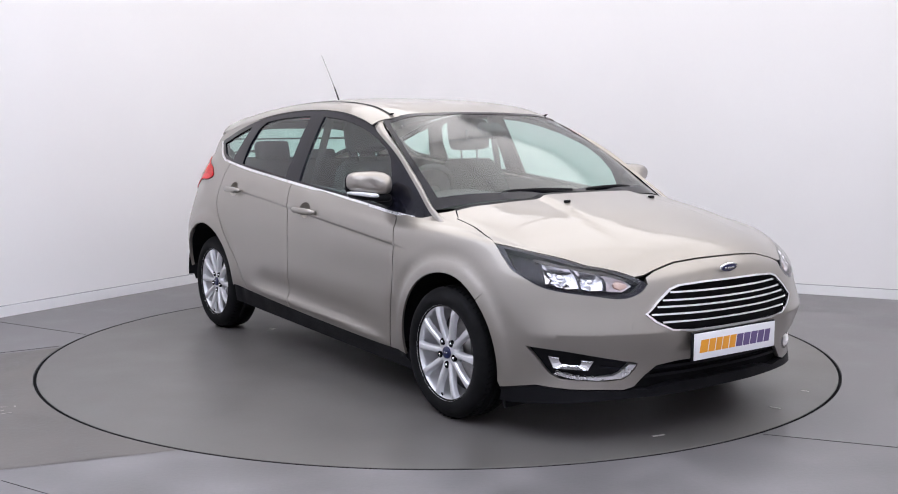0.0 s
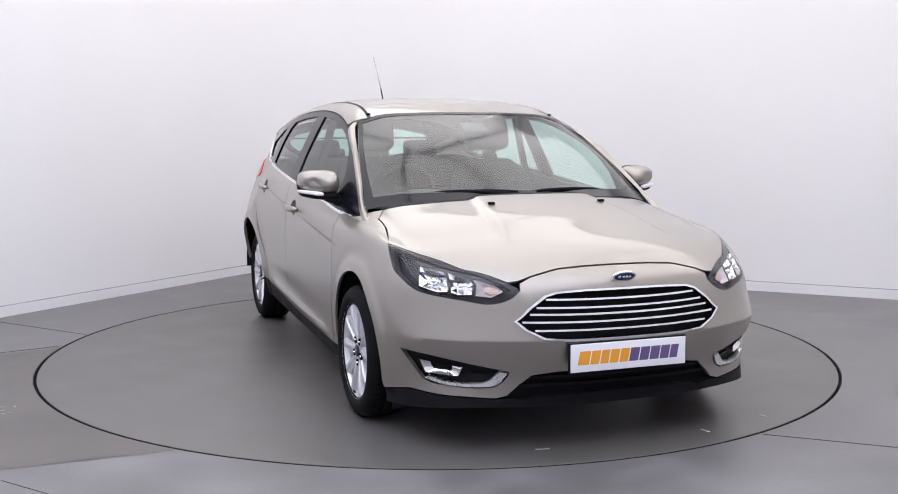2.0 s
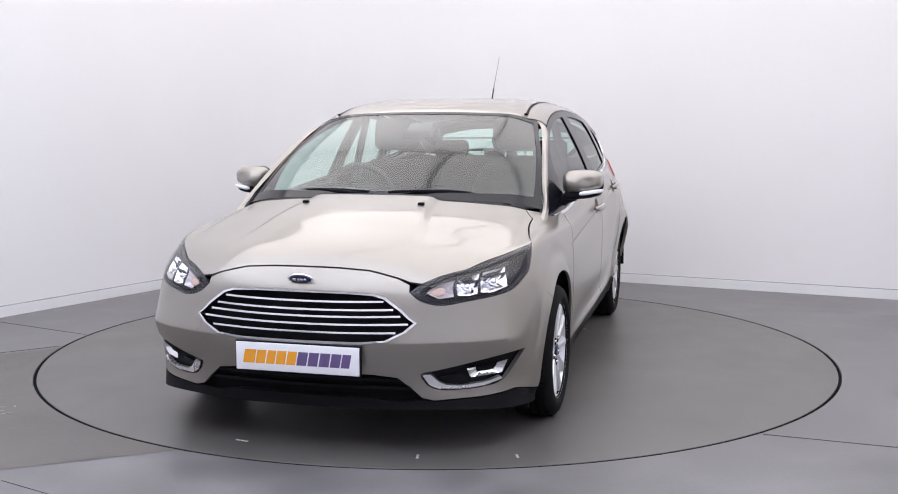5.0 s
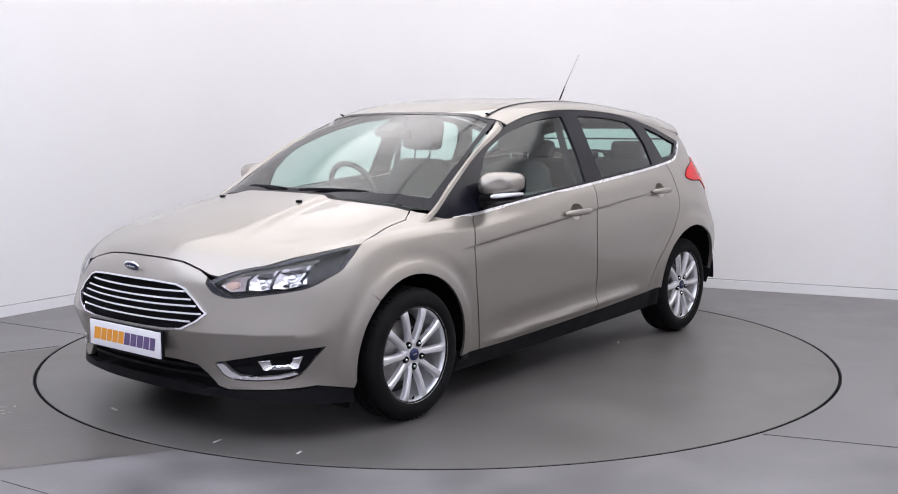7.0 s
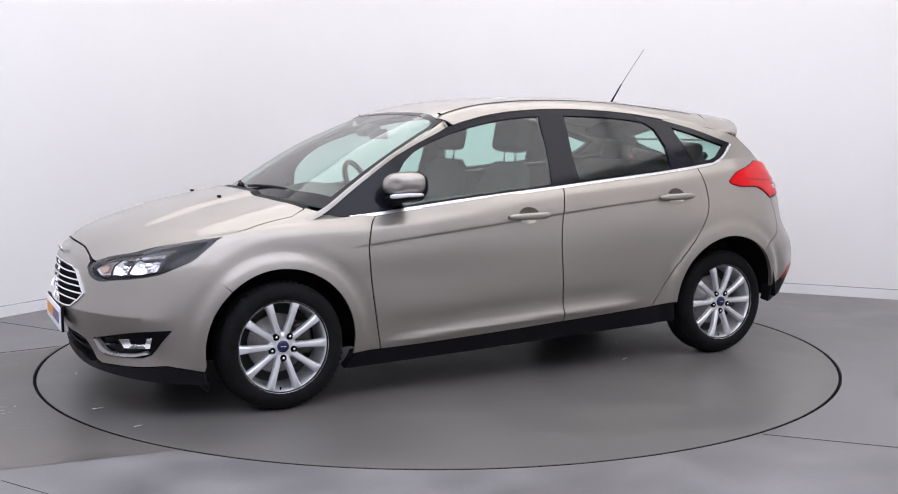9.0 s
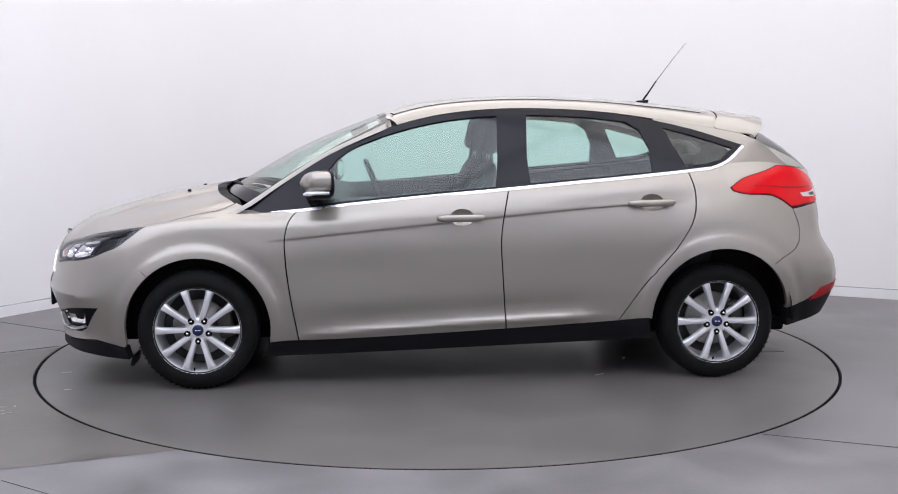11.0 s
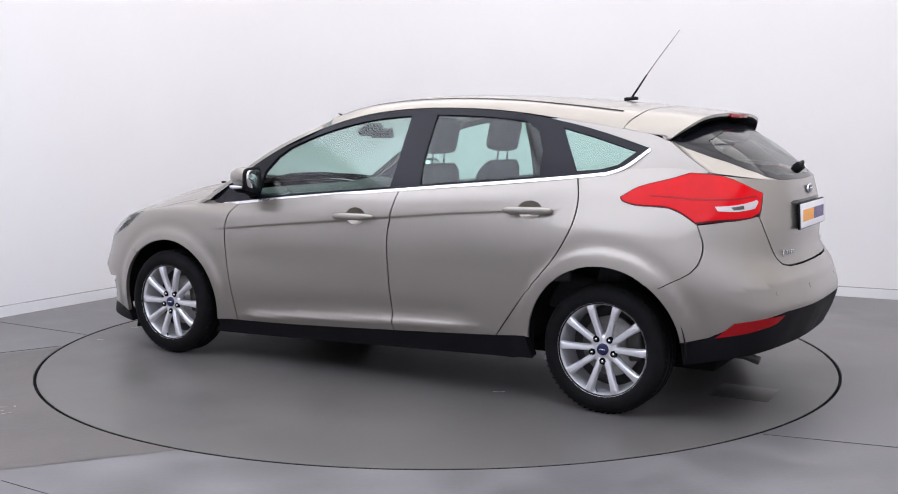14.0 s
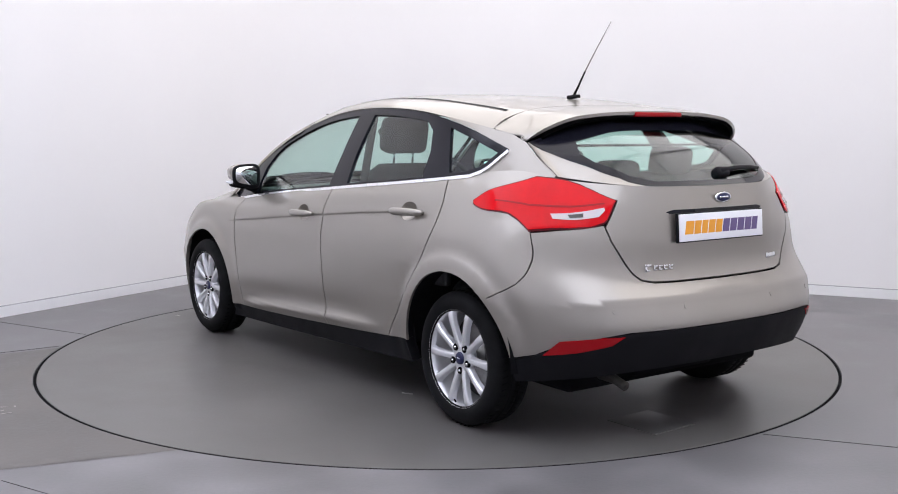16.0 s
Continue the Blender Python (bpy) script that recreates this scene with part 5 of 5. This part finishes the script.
def mirrors():
    def loft(stations, s, n=28):
        """A closed shell through rounded cross sections in y and z, given as (x, cy, cz, half width, half height, roundness)."""
        bm = bmesh.new()
        rings = []
        for x, cy, cz, hw, hh, e in stations:
            ring = []
            for i in range(n):
                t = 2 * math.pi * i / n
                c, d = math.cos(t), math.sin(t)
                c, d = math.copysign(abs(c) ** e, c), math.copysign(abs(d) ** e, d)
                ring.append(bm.verts.new((x - .022 * c, s * (cy + hw * c), cz + hh * d * (1 - .14 * c) + .006 * c)))
            rings.append(ring)
        for p, q in zip(rings, rings[1:]):
            for j in range(n):
                bm.faces.new((p[j], p[(j + 1) % n], q[(j + 1) % n], q[j]))
        bm.faces.new(rings[0])
        bm.faces.new(rings[-1])
        return bm

    for s in (1, -1):
        h = part("door_mirror", loft([(-.533, .905, 1.028, .030, .016, .9), (-.537, .904, 1.028, .055, .030, .85), (-.548, .903, 1.029, .076, .042, .75), (-.570, .902, 1.030, .090, .051, .68),
                                      (-.605, .902, 1.031, .097, .0555, .62), (-.640, .902, 1.031, .098, .056, .6), (-.650, .902, 1.031, .096, .054, .6)], s), PAINT, car,
                 "body-coloured door mirror with black base")
        part("mirror_skirt", loft([(-.558, .900, .966, .070, .016, .7), (-.575, .898, .966, .086, .022, .65), (-.645, .898, .968, .092, .024, .6)], s), BLACK_TRIM, h, "black mirror underside")
        part("mirror_stalk", tube([(-.575, s * .795, .925), (-.59, s * .825, .945), (-.60, s * .87, .958)], .030, 10, .8), BLACK_TRIM, h, "black mirror stalk")
        part("indicator", loft([(-.551, .945, .978, .040, .006, .6), (-.556, .945, .978, .050, .010, .6), (-.60, .950, .978, .052, .011, .6), (-.64, .950, .978, .050, .010, .6)], s), PLATE_WHITE, h,
             "clear indicator strip")
        part("mirror_rim", loft([(-.648, .902, 1.020, .095, .066, .55), (-.660, .902, 1.020, .097, .068, .55), (-.664, .902, 1.020, .092, .063, .55)], s), BLACK_TRIM, h, "black mirror rim")
        part("mirror_glass", loft([(-.664, .902, 1.022, .081, .052, .55), (-.6665, .902, 1.022, .080, .051, .55)], s), CHROME, h, "mirror glass")


def top_details():
    a = part("aerial_base", boxed((.07, .034, .018), pose(-2.445, 0, 1.446, 0, 4), .008, 3), BLACK_TRIM, car, "black roof aerial")
    part("aerial_foot", tube([(-2.45, 0, 1.455), (-2.475, 0, 1.49), (-2.525, 0, 1.565)], .0065, 8, .6), BLACK_TRIM, a)
    part("aerial_rod", tube([(-2.525, 0, 1.565), (-2.60, 0, 1.665), (-2.695, 0, 1.785)], .0032, 8, .7), STEEL, a, "thin aerial rod")
    # cowl and wipers
    cowl = both([(0, 6.86), (1.2, 6.86), (2.4, 6.87), (3.2, 6.9), (3.8, 6.98), (3.0, 7), (0, 7)])
    middle("cowl", LOWER, cowl, BLACK_TRIM, car, "black scuttle panel under the windscreen", lift=-.006, lip=.01)
    for y0, y1 in ((-.05, -.66), (.62, .05)):
        pts, blade = [], []
        for i in range(9):
            t = i / 8
            y = y0 + (y1 - y0) * t
            q = SCREEN([(abs(y) / .725 * 3, .06 + .05 * math.sin(math.pi * t))])[0]
            blade.append((q[0] + .004, y, q[2] + .014))
        w = part("wiper_blade", tube(blade, .008, 6), BLACK_TRIM, car, "black windscreen wiper")
        part("wiper_arm", tube([(blade[0][0] + .03, blade[0][1], blade[0][2] - .012), blade[3], blade[5]], .010, 6, .6), BLACK_TRIM, w)
    for s in (1, -1):
        part("roof_corner_cap", boxed((.04, .02, .006), Matrix.Translation(ROOF([(-.985, s * .83)])[0]) @ pose(0, 0, 0, 0, -22, 0), .004), BLACK_TRIM, car, "black roof strip end cap")
        # arch lip flaps
        part("air_deflector", boxed((.015, .16, .05), pose(.335, s * .74, .135, 0, -12), .005), BLACK_TRIM, car, "black rubber air deflector")


def cushion(size, m, bevel=.05):
    return boxed(size, m, bevel, 4)


def interior():
    # roof lining inside the roof sheet
    me = panel("roof_lining", ROOF, [(-1.0, -.95), (-1.0, .95), (-2.8, .95), (-2.8, -.95)], HEADLINER, step=(.1, .1), lift=-.03, lip=0)
    part("roof_lining", me, HEADLINER, car, "pale grey roof lining")
    # dashboard
    n = 15
    verts, faces = [], []
    prof = [(-.16, .93), (-.35, .945), (-.60, .955), (-.72, .94), (-.78, .88), (-.74, .70), (-.70, .45)]
    for i in range(n):
        y = -.74 + 1.48 * i / (n - 1)
        hood = .035 * math.exp(-((y + .37) / .17) ** 2)
        for j, (x, z) in enumerate(prof):
            verts.append((x + .10 * (abs(y) / .74) ** 3 * (-1 if j < 2 else 0), y, z + (hood if 1 < j < 5 else 0) - .015 * (abs(y) / .74) ** 2))
    k = len(prof)
    for i in range(n - 1):
        for j in range(k - 1):
            faces.append((i * k + j, (i + 1) * k + j, (i + 1) * k + j + 1, i * k + j + 1))
    me = mesh_of("dashboard", verts, faces, DASH)
    part("dashboard", me, DASH, car, "dark grey dashboard")
    # steering wheel, right-hand drive
    sw = part("steering_wheel", lathe([(.175 + .016 * math.cos(t), .016 * math.sin(t)) for t in [2 * math.pi * i / 10 for i in range(10)]], 40, "x", True), DASH, car,
              "dark steering wheel", m=pose(-.90, -.37, .93, 0, 22, 0))
    part("steering_hub", boxed((.05, .15, .12), bevel=.03, seg=3), DASH, sw)
    for a in (0, 180, 270):
        part("steering_spoke", boxed((.02, .12, .04), pose(0, 0, 0, a) @ pose(0, .11, 0), .008), DASH, sw)
    # front seats
    first = None
    for y in (.37, -.37):
        st = tagged(new("front_seat"), "dark grey cloth front seat with headrest")
        st.parent = car
        st.matrix_basis = pose(-1.20, y, 0)
        part("seat_cushion", cushion((.52, .50, .16), pose(.05, 0, .50, 0, -8), .06), FABRIC, st)
        bm = bmesh.new()
        rings = []
        for z, x, w, d in ((.50, -.12, .24, .07), (.62, -.15, .26, .075), (.80, -.20, .265, .065), (.95, -.25, .25, .06), (1.06, -.285, .21, .05), (1.105, -.30, .15, .03)):
            rings.append([bm.verts.new((x + d * math.copysign(abs(math.cos(t)) ** .6, math.cos(t)), w * math.copysign(abs(math.sin(t)) ** .6, math.sin(t)), z)) for t in
                          [2 * math.pi * i / 24 for i in range(24)]])
        for p, q in zip(rings, rings[1:]):
            for j in range(24):
                bm.faces.new((p[j], p[(j + 1) % 24], q[(j + 1) % 24], q[j]))
        bm.faces.new(rings[-1])
        part("backrest", bm, FABRIC, st)
        part("headrest", cushion((.11, .27, .19), pose(-.31, 0, 1.255, 0, -12), .05), FABRIC, st)
        for py in (.06, -.06):
            part("headrest_post", tube([(-.295, py, 1.09), (-.305, py, 1.19)], .006, 8), CHROME, st, "chrome headrest post")
    # rear bench
    rs = tagged(new("rear_seat"), "dark grey cloth rear bench with three headrests")
    rs.parent = car
    part("seat_cushion", cushion((.52, 1.30, .18), pose(-2.30, 0, .52, 0, -6), .06), FABRIC, rs)
    part("backrest", cushion((.14, 1.30, .58), pose(-2.66, 0, .80, 0, -16), .06), FABRIC, rs)
    for y in (.36, -.36, 0):
        part("headrest", cushion((.09, .24, .13 if y else .09), pose(-2.75, y, 1.14 if y else 1.10, 0, -12), .04), FABRIC, rs)
    part("parcel_shelf", boxed((.42, 1.1, .02), pose(-2.98, 0, 1.02), .005), DASH, car, "dark parcel shelf")
    # mirror and sensor pod
    part("sensor_pod", boxed((.10, .14, .04), pose(-.80, .0, 1.285, 0, 28), .012, 3), DASH, car, "grey windscreen sensor pod")
    part("inside_mirror", boxed((.03, .21, .058), pose(-.87, -.02, 1.262, 0, 8), .012, 3), DASH, car, "dark inside mirror")
    for s in (1, -1):
        # door tops and pillar covers inside
        part("door_lining", boxed((1.9, .04, .45), pose(-1.5, s * .755, .76, 0, 3), .015), DASH, car, "dark door lining")
        part("seat_belt", boxed((.004, .045, .62), pose(-1.58, s * .66, 1.06, s * 15, 6, 0)), FABRIC, car, "black seat belt")


front_details()
rear_details()
mirrors()
top_details()
interior()

# ---- movement ----
TURN = [(0.0, -54.74), (0.5, -56.2), (1.0, -59.47), (1.5, -64.04), (2.0, -70.1), (2.5, -76.0), (3.0, -82.1), (3.5, -88.0), (4.0, -94.1), (4.5, -100.0), (5.33, -110.0),
        (6.17, -120.0), (7.0, -130.05), (7.5, -135.9), (8.0, -141.9), (8.5, -147.6), (9.0, -153.4), (9.83, -163.0), (10.67, -172.45), (11.5, -181.95), (12.0, -187.7),
        (12.5, -193.45), (13.0, -199.4), (13.5, -205.2), (14.0, -211.2), (14.5, -217.0), (15.0, -223.1), (15.5, -228.9), (16.0, -235.0)]


def on_table(angle):
    """The car's pose when the table has turned by that angle; its middle sits a little off the axis."""
    return pose(0, 0, 0, 0, 0, angle) @ pose(1.2578, 0.0332, 0)


def motions():
    walk(table, [(t, pose(0, 0, 0, 0, 0, a)) for t, a in TURN])
    walk(car, [(t, on_table(a)) for t, a in TURN])


motions()
